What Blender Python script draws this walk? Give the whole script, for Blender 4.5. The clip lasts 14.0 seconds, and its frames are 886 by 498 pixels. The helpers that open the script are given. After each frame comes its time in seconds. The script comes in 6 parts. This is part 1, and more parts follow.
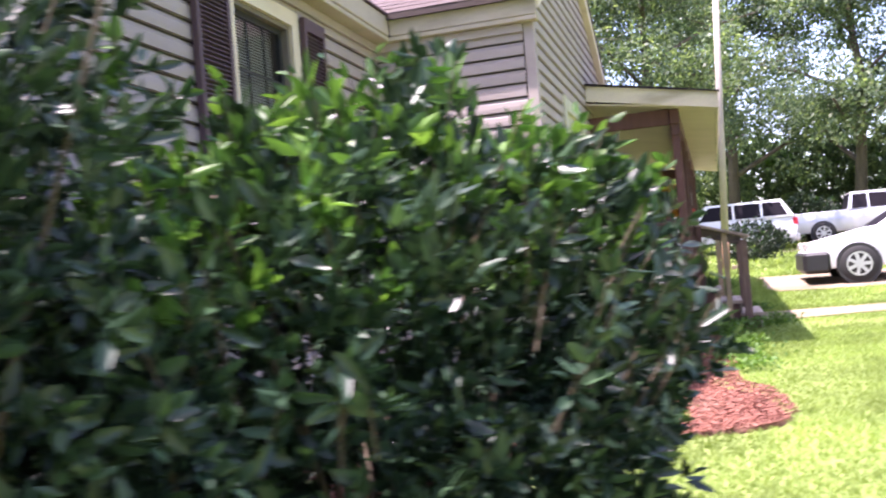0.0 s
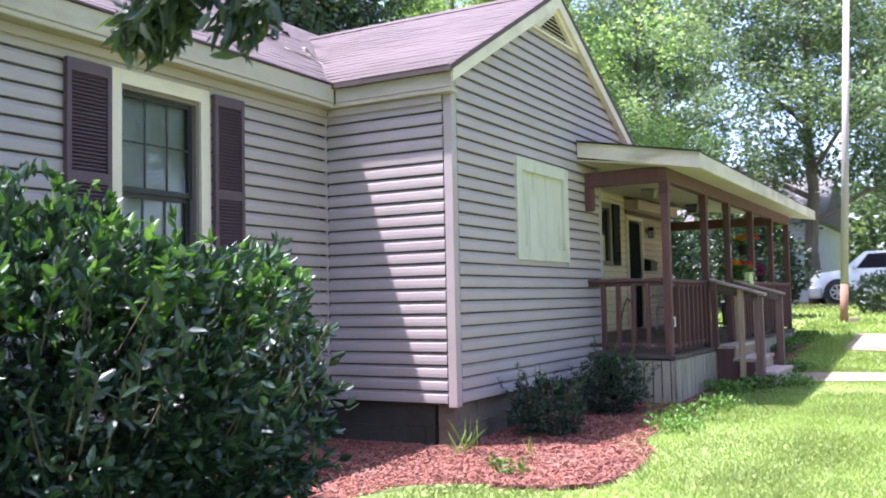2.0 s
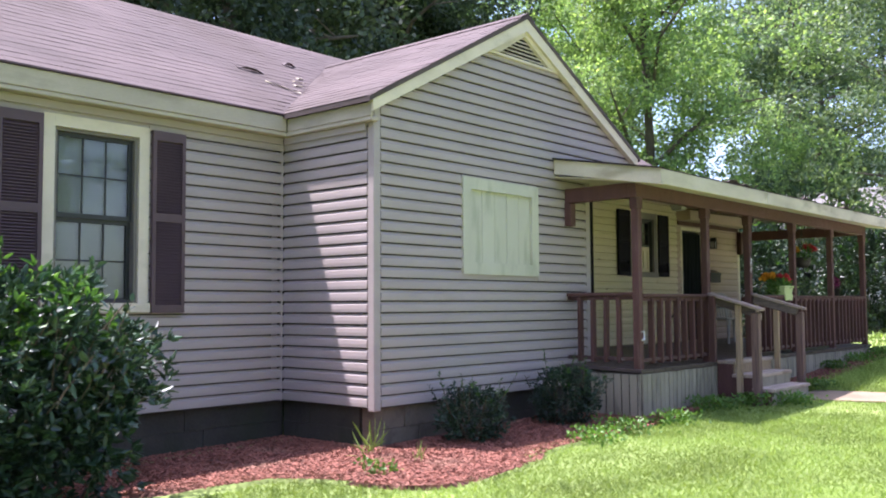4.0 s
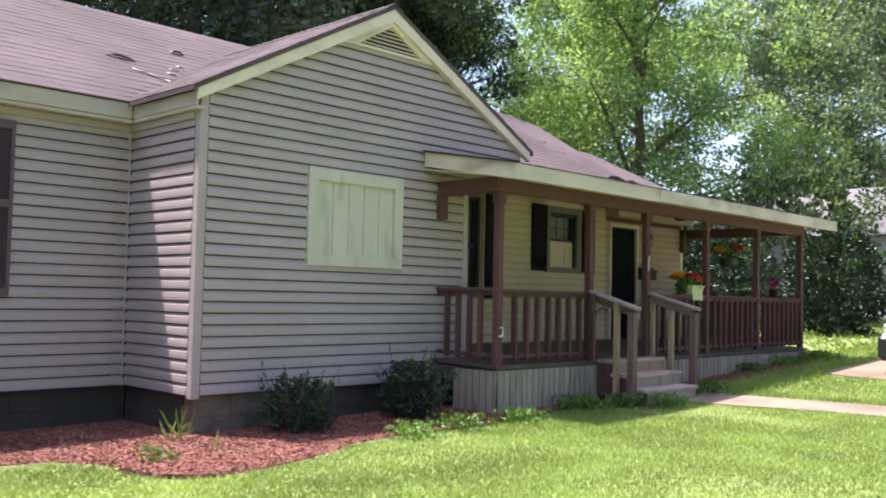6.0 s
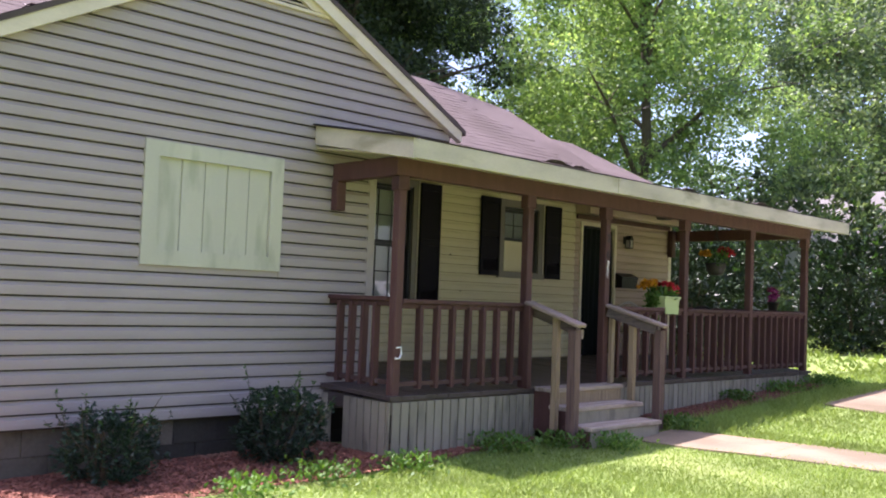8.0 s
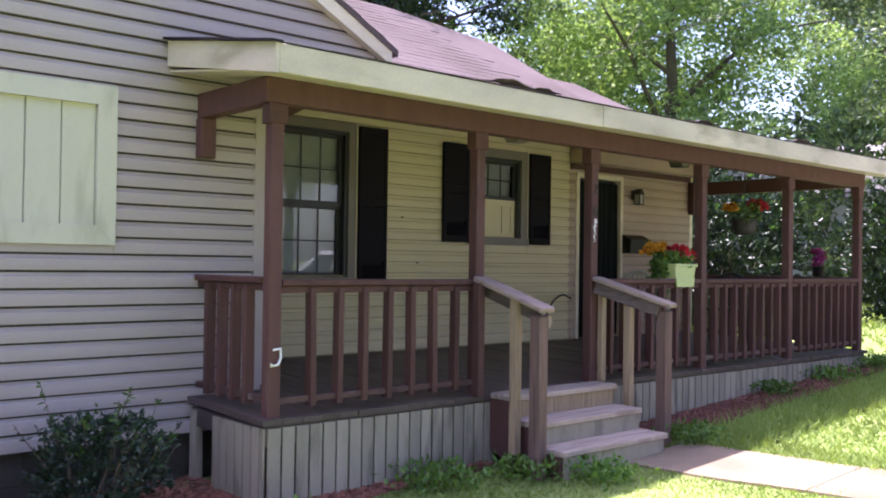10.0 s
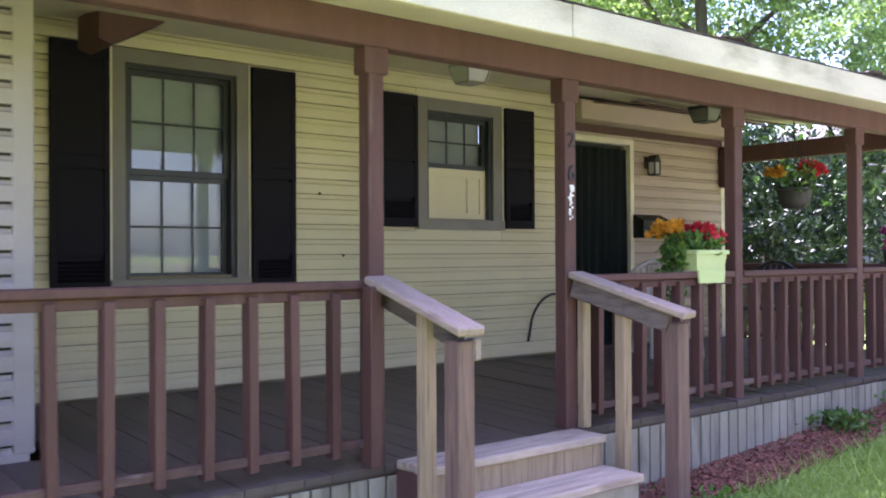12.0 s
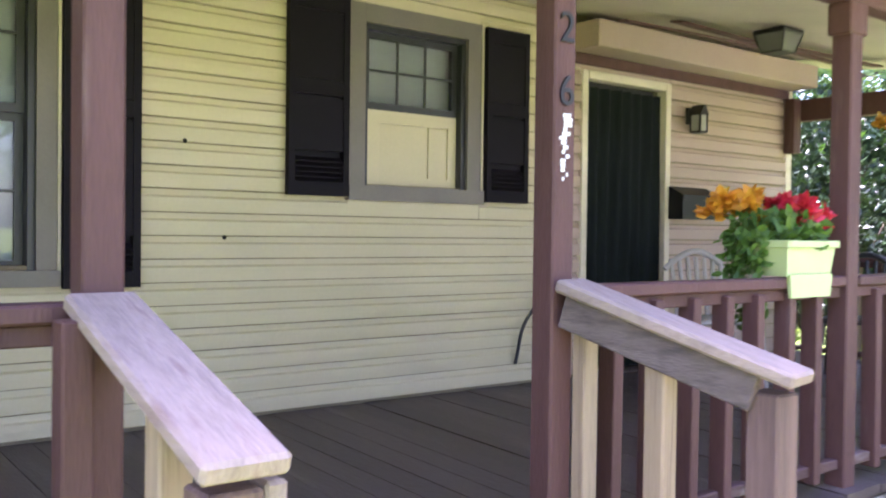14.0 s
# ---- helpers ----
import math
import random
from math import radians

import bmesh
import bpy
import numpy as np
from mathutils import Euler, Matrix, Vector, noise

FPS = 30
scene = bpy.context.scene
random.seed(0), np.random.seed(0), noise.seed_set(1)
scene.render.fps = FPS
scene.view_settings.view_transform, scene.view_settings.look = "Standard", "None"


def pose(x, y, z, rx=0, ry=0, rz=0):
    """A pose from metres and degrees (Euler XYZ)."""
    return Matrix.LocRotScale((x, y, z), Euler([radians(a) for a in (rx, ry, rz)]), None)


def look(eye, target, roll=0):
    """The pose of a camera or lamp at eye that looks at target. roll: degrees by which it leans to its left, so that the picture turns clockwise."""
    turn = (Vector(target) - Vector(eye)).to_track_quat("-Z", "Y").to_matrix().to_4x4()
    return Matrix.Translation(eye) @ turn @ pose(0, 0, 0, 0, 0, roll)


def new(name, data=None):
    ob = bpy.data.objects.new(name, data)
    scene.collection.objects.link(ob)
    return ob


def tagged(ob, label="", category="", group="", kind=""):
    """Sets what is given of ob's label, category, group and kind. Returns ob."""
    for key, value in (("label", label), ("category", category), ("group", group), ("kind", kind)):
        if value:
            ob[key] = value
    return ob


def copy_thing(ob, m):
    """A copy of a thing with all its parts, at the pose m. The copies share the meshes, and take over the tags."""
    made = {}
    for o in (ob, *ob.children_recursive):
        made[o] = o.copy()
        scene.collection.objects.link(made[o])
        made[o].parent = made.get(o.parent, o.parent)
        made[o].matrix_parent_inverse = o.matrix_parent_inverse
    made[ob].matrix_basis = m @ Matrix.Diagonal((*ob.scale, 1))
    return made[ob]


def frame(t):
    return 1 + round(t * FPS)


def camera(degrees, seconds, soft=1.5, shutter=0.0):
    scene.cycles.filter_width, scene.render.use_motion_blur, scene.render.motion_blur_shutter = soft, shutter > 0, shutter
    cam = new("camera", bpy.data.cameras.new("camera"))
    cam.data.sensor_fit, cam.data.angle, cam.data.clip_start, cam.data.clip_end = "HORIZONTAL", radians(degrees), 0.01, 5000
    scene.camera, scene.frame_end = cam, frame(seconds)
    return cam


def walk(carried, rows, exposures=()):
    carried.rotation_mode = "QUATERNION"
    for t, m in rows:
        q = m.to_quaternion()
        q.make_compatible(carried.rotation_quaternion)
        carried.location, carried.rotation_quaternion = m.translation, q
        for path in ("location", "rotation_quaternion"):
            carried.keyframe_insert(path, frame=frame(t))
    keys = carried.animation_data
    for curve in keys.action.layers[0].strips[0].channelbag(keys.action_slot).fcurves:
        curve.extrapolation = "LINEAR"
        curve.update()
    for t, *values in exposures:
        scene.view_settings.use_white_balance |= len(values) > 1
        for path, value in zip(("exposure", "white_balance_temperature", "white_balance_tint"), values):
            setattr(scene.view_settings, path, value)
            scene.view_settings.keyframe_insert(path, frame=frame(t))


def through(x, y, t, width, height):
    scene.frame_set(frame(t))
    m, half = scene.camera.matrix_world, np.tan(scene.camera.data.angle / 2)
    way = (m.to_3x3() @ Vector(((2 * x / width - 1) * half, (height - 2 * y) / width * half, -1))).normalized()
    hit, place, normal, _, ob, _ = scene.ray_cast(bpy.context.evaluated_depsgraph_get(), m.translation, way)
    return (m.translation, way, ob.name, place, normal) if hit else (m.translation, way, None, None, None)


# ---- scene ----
cam = camera(51.3, 14.0, 1.9, 0.35)
PATH = [
    (0, (0.275, 0.262, 1.067), (-0.29, 2.181, 1.111), -4.8),
    (0.5, (0.888, 0.399, 1.119), (0.347, 2.325, 1.129), -0.7),
    (1, (1.489, 0.388, 1.173), (0.712, 2.23, 1.126), -2.2),
    (1.5, (2.16, 0.492, 1.124), (1.297, 2.295, 1.182), -0.3),
    (2, (2.821, 0.55, 1.177), (1.839, 2.289, 1.287), -1.2),
    (4.3, (5.503, 1.609, 1.226), (4.155, 3.082, 1.35), -0.3),
    (4.5, (5.736, 1.718, 1.225), (4.374, 3.178, 1.351), -0.3),
    (5, (6.162, 2.072, 1.22), (4.813, 3.543, 1.345), 0.8),
    (5.5, (6.578, 2.429, 1.247), (5.24, 3.91, 1.377), 2.0),
    (6, (6.639, 2.908, 1.259), (5.244, 4.337, 1.362), 1.2),
    (6.5, (6.622, 3.425, 1.289), (5.233, 4.86, 1.38), 1.3),
    (7, (6.471, 4.003, 1.3), (5.083, 5.439, 1.406), 1.8),
    (7.2, (6.376, 4.283, 1.312), (4.972, 5.702, 1.438), 2.0),
    (9.3, (5.405, 6.831, 1.463), (3.932, 8.183, 1.52), 1.7),
    (9.5, (5.251, 7.065, 1.436), (3.771, 8.408, 1.491), 1.4),
    (10, (4.876, 7.666, 1.468), (3.378, 8.991, 1.499), 0.8),
    (10.5, (4.561, 8.254, 1.518), (3.044, 9.557, 1.544), 1.0),
    (11, (4.193, 8.789, 1.527), (2.698, 10.117, 1.564), 1.3),
    (11.5, (3.888, 9.347, 1.516), (2.34, 10.613, 1.534), 0.4),
    (12, (3.491, 9.888, 1.47), (1.942, 11.152, 1.483), -0.3),
    (12.5, (3.119, 10.411, 1.465), (1.619, 11.733, 1.417), -0.5),
    (13, (2.752, 10.818, 1.498), (1.259, 12.148, 1.484), -0.9),
    (13.5, (2.343, 11.264, 1.506), (0.823, 12.563, 1.539), 0.5),
    (14, (1.896, 11.736, 1.502), (0.316, 12.962, 1.469), 0.7),
]
walk(cam, [(t, look(eye, target, roll)) for t, eye, target, roll in PATH],
     [(0, 2.05, 6200, 40), (1, 1.93, 5850, 33), (2, 1.96, 5650, 31), (5, 1.52, 6000, 28), (7, 1.46, 6150, 29), (9.5, 1.82, 6000, 40), (11, 2.05, 5850, 40), (11.5, 2.2, 5800, 40), (12, 2.65, 5650, 41), (12.5, 3.15, 5700, 42), (13, 3.55, 5650, 42), (13.5, 3.25, 5600, 42), (14, 3.4, 5700, 42)])

# ---- light ----
SUN_TO = Vector((-0.76, -0.47, 2.6)).normalized()
world = bpy.data.worlds.new("sky")
scene.world = world
world.use_nodes = True
sky = world.node_tree.nodes.new("ShaderNodeTexSky")
sky.sky_type, sky.sun_disc = "NISHITA", False
sky.sun_elevation, sky.sun_rotation = math.asin(SUN_TO.z), math.atan2(SUN_TO.x, SUN_TO.y)
sky.dust_density, sky.ozone_density = 2.5, 1.0
world.node_tree.links.new(sky.outputs[0], world.node_tree.nodes["Background"].inputs[0])
world.node_tree.nodes["Background"].inputs[1].default_value = 0.15
sun = new("sun", bpy.data.lights.new("sun", "SUN"))
sun.data.energy, sun.data.angle, sun.data.color = 4.6, radians(0.6), (1.0, 0.95, 0.86)
sun.matrix_world = look(SUN_TO * 40, (0, 0, 0))


# ---- materials ----
def mat(name, col, rough=0.6, var=0.18, scale=3.0, fine=70.0, bump=0.15, metal=0.0, rnd=0.0, stain=None, stretch=(1, 1, 1), spec=0.5, island=False):
    """Base colour with two scales of noise, optional stains (colour, scale, threshold, amount), per-piece tone and fine relief."""
    m = bpy.data.materials.new(name)
    m.use_nodes = True
    n, ln = m.node_tree.nodes, m.node_tree.links
    b = n["Principled BSDF"]
    tc, mp = n.new("ShaderNodeTexCoord"), n.new("ShaderNodeMapping")
    mp.inputs["Scale"].default_value = stretch
    geo = n.new("ShaderNodeNewGeometry")
    ln.new(geo.outputs["Position"], mp.inputs[0])
    big, small = n.new("ShaderNodeTexNoise"), n.new("ShaderNodeTexNoise")
    for tex, s, d in ((big, scale, 4), (small, fine, 3)):
        tex.inputs["Scale"].default_value, tex.inputs["Detail"].default_value = s, d
        ln.new(mp.outputs[0], tex.inputs["Vector"])
    add = n.new("ShaderNodeMath")
    add.operation = "MULTIPLY_ADD"
    ln.new(small.outputs[0], add.inputs[0])
    add.inputs[1].default_value = 0.5
    ln.new(big.outputs[0], add.inputs[2])
    last = add.outputs[0]
    if rnd:
        info = n.new("ShaderNodeNewGeometry" if island else "ShaderNodeObjectInfo")
        a2 = n.new("ShaderNodeMath")
        a2.operation = "MULTIPLY_ADD"
        ln.new(info.outputs["Random Per Island" if island else "Random"], a2.inputs[0])
        a2.inputs[1].default_value = rnd
        ln.new(last, a2.inputs[2])
        last = a2.outputs[0]
    rng = n.new("ShaderNodeMapRange")
    ln.new(last, rng.inputs[0])
    rng.inputs[1].default_value, rng.inputs[2].default_value = 0.45, 1.05 + rnd
    rng.inputs[3].default_value, rng.inputs[4].default_value = 1 - var, 1 + var
    mul = n.new("ShaderNodeVectorMath")
    mul.operation = "SCALE"
    mul.inputs[0].default_value = col
    ln.new(rng.outputs[0], mul.inputs["Scale"])
    colour = mul.outputs[0]
    if stain:
        sc, ss, th, am = stain
        st = n.new("ShaderNodeTexNoise")
        st.inputs["Scale"].default_value, st.inputs["Detail"].default_value = ss, 5
        ln.new(mp.outputs[0], st.inputs["Vector"])
        ramp = n.new("ShaderNodeMapRange")
        ln.new(st.outputs[0], ramp.inputs[0])
        ramp.inputs[1].default_value, ramp.inputs[2].default_value, ramp.inputs[4].default_value = th, th + 0.15, am
        mix = n.new("ShaderNodeMix")
        mix.data_type = "RGBA"
        ln.new(ramp.outputs[0], mix.inputs[0])
        ln.new(colour, mix.inputs[6])
        mix.inputs[7].default_value = (*sc, 1)
        colour = mix.outputs[2]
    ln.new(colour, b.inputs["Base Color"])
    b.inputs["Roughness"].default_value, b.inputs["Metallic"].default_value = rough, metal
    b.inputs["Specular IOR Level"].default_value = spec
    if bump:
        bp = n.new("ShaderNodeBump")
        bp.inputs["Strength"].default_value, bp.inputs["Distance"].default_value = bump, 0.01
        ln.new(small.outputs[0], bp.inputs["Height"])
        ln.new(bp.outputs[0], b.inputs["Normal"])
    return m


def leaf_mat(name, dark, light, rough=0.45, through=0.35, spec=0.5):
    """Foliage: tone per leaf, part of the light passes through."""
    m = bpy.data.materials.new(name)
    m.use_nodes = True
    n, ln = m.node_tree.nodes, m.node_tree.links
    b, out = n["Principled BSDF"], n["Material Output"]
    geo = n.new("ShaderNodeNewGeometry")
    ramp = n.new("ShaderNodeValToRGB")
    ln.new(geo.outputs["Random Per Island"], ramp.inputs[0])
    ramp.color_ramp.elements[0].color = (*dark, 1)
    ramp.color_ramp.elements[1].color = (*light, 1)
    mid = ramp.color_ramp.elements.new(0.75)
    mid.color = (*[0.6 * a + 0.4 * c for a, c in zip(dark, light)], 1)
    big = n.new("ShaderNodeTexNoise")
    big.inputs["Scale"].default_value = 0.9
    ln.new(geo.outputs["Position"], big.inputs["Vector"])
    rng = n.new("ShaderNodeMapRange")
    ln.new(big.outputs[0], rng.inputs[0])
    rng.inputs[1].default_value, rng.inputs[2].default_value, rng.inputs[3].default_value, rng.inputs[4].default_value = 0.3, 0.7, 0.7, 1.3
    mul = n.new("ShaderNodeVectorMath")
    mul.operation = "SCALE"
    ln.new(ramp.outputs[0], mul.inputs[0])
    ln.new(rng.outputs[0], mul.inputs["Scale"])
    ln.new(mul.outputs[0], b.inputs["Base Color"])
    b.inputs["Roughness"].default_value = rough
    b.inputs["Specular IOR Level"].default_value = spec
    tr, mix = n.new("ShaderNodeBsdfTranslucent"), n.new("ShaderNodeMixShader")
    lift = n.new("ShaderNodeVectorMath")
    lift.operation = "MULTIPLY"
    lift.inputs[1].default_value = (1.35, 1.4, 0.65)
    ln.new(mul.outputs[0], lift.inputs[0])
    ln.new(lift.outputs[0], tr.inputs[0])
    mix.inputs[0].default_value = through
    ln.new(b.outputs[0], mix.inputs[1])
    ln.new(tr.outputs[0], mix.inputs[2])
    ln.new(mix.outputs[0], out.inputs[0])
    return m


def glass_mat(name, tint=(0.9, 0.95, 0.95), gloss=0.02, ior=1.55):
    m = bpy.data.materials.new(name)
    m.use_nodes = True
    n, ln = m.node_tree.nodes, m.node_tree.links
    tr, gl, mix, fr = (n.new("ShaderNodeBsdfTransparent"), n.new("ShaderNodeBsdfGlossy"), n.new("ShaderNodeMixShader"), n.new("ShaderNodeFresnel"))
    fr.inputs[0].default_value = ior
    tr.inputs[0].default_value = (*tint, 1)
    gl.inputs["Roughness"].default_value = gloss
    ln.new(fr.outputs[0], mix.inputs[0])
    ln.new(tr.outputs[0], mix.inputs[1])
    ln.new(gl.outputs[0], mix.inputs[2])
    ln.new(mix.outputs[0], n["Material Output"].inputs[0])
    return m


M_SIDE = mat("vinyl_siding_taupe", (0.37, 0.315, 0.295), 0.5, 0.10, 1.2, 40, 0.05, rnd=0.25, stain=((0.28, 0.24, 0.22), 1.7, 0.58, 0.35), stretch=(1, 1, 3))
# Wall backings coloured dark to paint the shadow lines between siding courses.
M_LAPSHADE = mat("dark_lap_shade_backing", (0.05, 0.042, 0.04), 0.9, 0.2)
M_LAPSHADEY = mat("tan_lap_shade_backing", (0.22, 0.18, 0.11), 0.9, 0.2)
M_YEL = mat("siding_yellow", (0.57, 0.495, 0.315), 0.5, 0.08, 1.5, 50, 0.05, rnd=0.2, stain=((0.5, 0.45, 0.3), 2.2, 0.6, 0.35))
# Darker tan carries the shade at the door end of the porch.
M_TAN = mat("siding_shaded_tan_porch", (0.42, 0.31, 0.24), 0.55, 0.1, 1.5, 50, 0.05, rnd=0.2)
M_TRIM = mat("trim_cream", (0.66, 0.58, 0.44), 0.5, 0.12, 2.0, 60, 0.06, stain=((0.42, 0.37, 0.25), 2.5, 0.57, 0.5), stretch=(1, 1, 2))
M_BOARD = mat("painted_plywood_pale_green", (0.51, 0.50, 0.385), 0.55, 0.08, 1.5, 70, 0.08, stain=((0.33, 0.34, 0.235), 3.2, 0.52, 0.6), stretch=(1, 1.8, 0.5))
M_FASC = mat("fascia_weathered_cream", (0.53, 0.475, 0.36), 0.6, 0.22, 1.6, 50, 0.15, stain=((0.27, 0.235, 0.14), 1.7, 0.52, 0.65), stretch=(1, 1, 3))
M_ROOF = mat("shingles_faded_red", (0.088, 0.066, 0.064), 0.9, 0.3, 0.9, 45, 0.3, rnd=0.07, stain=((0.06, 0.043, 0.038), 0.5, 0.47, 0.7), island=True)
M_SHUT = mat("shutter_maroon", (0.085, 0.05, 0.058), 0.5, 0.15, 3, 60, 0.05)
M_SHUTB = mat("shutter_black", (0.009, 0.007, 0.011), 0.6, 0.2, 3, 60, 0.05, spec=0.12)
M_EAVE = mat("eave_board_tan", (0.43, 0.375, 0.29), 0.6, 0.14, 1.5, 50, 0.1, stain=((0.27, 0.235, 0.17), 1.8, 0.52, 0.55), stretch=(1, 1, 3))
M_BRN = mat("stained_wood_redbrown", (0.092, 0.042, 0.036), 0.6, 0.35, 5, 70, 0.4, rnd=0.35, stain=((0.20, 0.135, 0.112), 7, 0.64, 0.5), stretch=(2.4, 2.4, 0.3), spec=0.3)
M_BRNW = mat("worn_redbrown_rail", (0.10, 0.055, 0.047), 0.7, 0.4, 5, 50, 0.4, rnd=0.3, stain=((0.26, 0.21, 0.18), 6, 0.56, 0.7), stretch=(1, 0.6, 2), spec=0.3)
M_DECK = mat("deck_boards_dark", (0.075, 0.054, 0.048), 0.5, 0.35, 4, 70, 0.4, rnd=0.7, stain=((0.16, 0.135, 0.12), 4, 0.6, 0.5), stretch=(0.3, 2, 1))
M_RAW = mat("new_lumber", (0.29, 0.205, 0.125), 0.7, 0.4, 6, 40, 0.4, rnd=0.4, stain=((0.155, 0.105, 0.07), 9, 0.53, 0.7), stretch=(5, 5, 0.3))
M_WORN = mat("weathered_bare_post", (0.165, 0.098, 0.078), 0.75, 0.45, 6, 40, 0.5, rnd=0.3, stain=((0.085, 0.05, 0.043), 8, 0.5, 0.8), stretch=(5, 5, 0.3))
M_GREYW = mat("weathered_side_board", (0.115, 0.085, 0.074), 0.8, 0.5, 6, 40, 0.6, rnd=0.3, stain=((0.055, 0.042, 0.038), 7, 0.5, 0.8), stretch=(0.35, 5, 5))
M_LAMPF = mat("fixture_frame_pale", (0.22, 0.2, 0.175), 0.4, 0.15, 6, 50, 0.04)
M_TREAD = mat("weathered_tread", (0.40, 0.315, 0.25), 0.75, 0.4, 6, 50, 0.4, rnd=0.3, stain=((0.20, 0.145, 0.11), 7, 0.56, 0.7), stretch=(4, 0.35, 1))
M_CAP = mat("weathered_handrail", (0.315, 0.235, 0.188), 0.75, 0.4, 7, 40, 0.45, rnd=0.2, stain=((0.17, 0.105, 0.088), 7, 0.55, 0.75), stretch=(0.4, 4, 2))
M_SKIRT = mat("skirt_boards_weathered", (0.275, 0.24, 0.18), 0.75, 0.3, 3, 60, 0.25, rnd=0.45, stain=((0.12, 0.105, 0.08), 5, 0.53, 0.65), stretch=(2, 2, 0.5))
M_BLOCK = mat("foundation_block", (0.046, 0.04, 0.031), 0.95, 0.4, 3, 40, 0.5, rnd=0.12, stain=((0.032, 0.036, 0.02), 2.2, 0.5, 0.7))
M_STONE = mat("foundation_corner_stone", (0.14, 0.115, 0.085), 0.9, 0.35, 3, 40, 0.5, rnd=0.25, stain=((0.06, 0.05, 0.038), 4, 0.5, 0.7))
M_CEIL = mat("porch_ceiling_beige", (0.55, 0.48, 0.38), 0.6, 0.1, 2, 60, 0.05, stain=((0.4, 0.33, 0.24), 2.5, 0.6, 0.4))
M_WTRIM = mat("window_trim_taupe", (0.168, 0.147, 0.12), 0.5, 0.12, 4, 60, 0.06)
M_SASH = mat("sash_dark", (0.022, 0.024, 0.024), 0.4, 0.15, 4, 60, 0.03)
M_BLIND = mat("blind_white", (0.70, 0.72, 0.75), 0.6, 0.08, 4, 60, 0.02)
# Near-black: painted shade for unlit recesses, and the colour of the insect nests.
M_DARK = mat("recess_shade_and_nest_dark", (0.012, 0.011, 0.010), 0.95, 0.2)
M_CURT = mat("curtain_dark_green", (0.011, 0.014, 0.014), 0.8, 0.35, 6, 80, 0.1, stretch=(4, 4, 0.3), spec=0.1)
M_CONC = mat("concrete_path", (0.225, 0.172, 0.115), 0.9, 0.35, 1.5, 60, 0.3, stain=((0.13, 0.105, 0.062), 1.6, 0.48, 0.7))
M_MULCH = mat("mulch_red", (0.125, 0.05, 0.034), 0.9, 0.45, 5, 60, 0.6, stain=((0.26, 0.13, 0.085), 3, 0.55, 0.4))
M_CHIP = mat("mulch_chips", (0.225, 0.088, 0.06), 0.9, 0.5, 2, 50, 0.2, rnd=1.1, stain=((0.31, 0.2, 0.14), 1.3, 0.56, 0.5), island=True)
M_BARK = mat("bark", (0.11, 0.09, 0.07), 0.9, 0.35, 5, 30, 0.7, stretch=(1, 1, 0.3))
M_STEM = mat("shrub_stem", (0.10, 0.075, 0.05), 0.85, 0.3, 8, 60, 0.3)
M_METAL = mat("metal_dark", (0.03, 0.028, 0.027), 0.45, 0.2, 6, 60, 0.05, metal=0.6)
M_WHITE = mat("white_paint", (0.78, 0.77, 0.74), 0.45, 0.06, 4, 60, 0.03)
M_CARW = mat("car_paint_white", (0.75, 0.76, 0.78), 0.2, 0.03, 1, 20, 0.0)
M_CARS = mat("car_paint_silver", (0.5, 0.52, 0.54), 0.25, 0.03, 1, 20, 0.0, metal=0.3)
M_BLACK = mat("black_plastic", (0.015, 0.015, 0.016), 0.5, 0.15, 4, 40, 0.03)
M_TYRE = mat("tyre_rubber", (0.018, 0.018, 0.018), 0.8, 0.15, 8, 60, 0.1)
M_RIM = mat("alloy_rim", (0.55, 0.56, 0.58), 0.3, 0.1, 8, 60, 0.02, metal=0.7)
M_POLE = mat("weathered_pole", (0.36, 0.325, 0.29), 0.8, 0.2, 2, 40, 0.3, stretch=(2, 2, 0.3))
M_RUST = mat("pole_base_stain", (0.30, 0.16, 0.10), 0.85, 0.3, 3, 40, 0.3)
M_PLANT = mat("planter_lime", (0.44, 0.52, 0.215), 0.45, 0.06, 4, 50, 0.02)
M_BASK = mat("basket_brown", (0.035, 0.03, 0.028), 0.6, 0.3, 10, 60, 0.2)
M_LAMPG = mat("fixture_glass_frosted", (0.36, 0.345, 0.31), 0.3, 0.1, 6, 50, 0.02)
M_SMOKE = mat("fixture_glass_smoky", (0.13, 0.125, 0.115), 0.25, 0.1, 6, 50, 0.02)
M_FARW = mat("neighbour_siding_white", (0.62, 0.64, 0.68), 0.6, 0.08, 1, 30, 0.05)
M_FARR = mat("neighbour_roof_grey", (0.15, 0.145, 0.145), 0.9, 0.15, 1, 30, 0.2)
M_GLASS = glass_mat("window_glass", (0.8, 0.83, 0.82), 0.02, 1.75)
L_BUSH = leaf_mat("shrub_leaves", (0.012, 0.031, 0.019), (0.052, 0.105, 0.05), 0.38, 0.14, 0.55)
# Yellow-green of young tips, also brightening shrub tops as painted sunlight.
L_TIP = leaf_mat("shrub_new_and_sunlit_leaves", (0.028, 0.085, 0.02), (0.14, 0.27, 0.055), 0.4, 0.32, 0.4)
L_BOX = leaf_mat("small_shrub_leaves", (0.013, 0.034, 0.02), (0.036, 0.08, 0.036), 0.36, 0.15)
L_TREE = leaf_mat("broad_leaves_bright", (0.13, 0.225, 0.10), (0.44, 0.58, 0.24), 0.5, 0.5)
L_OAK = leaf_mat("oak_leaves", (0.055, 0.10, 0.06), (0.24, 0.315, 0.17), 0.5, 0.45)
L_PINE = leaf_mat("dark_needles", (0.03, 0.055, 0.032), (0.09, 0.135, 0.06), 0.5, 0.3)
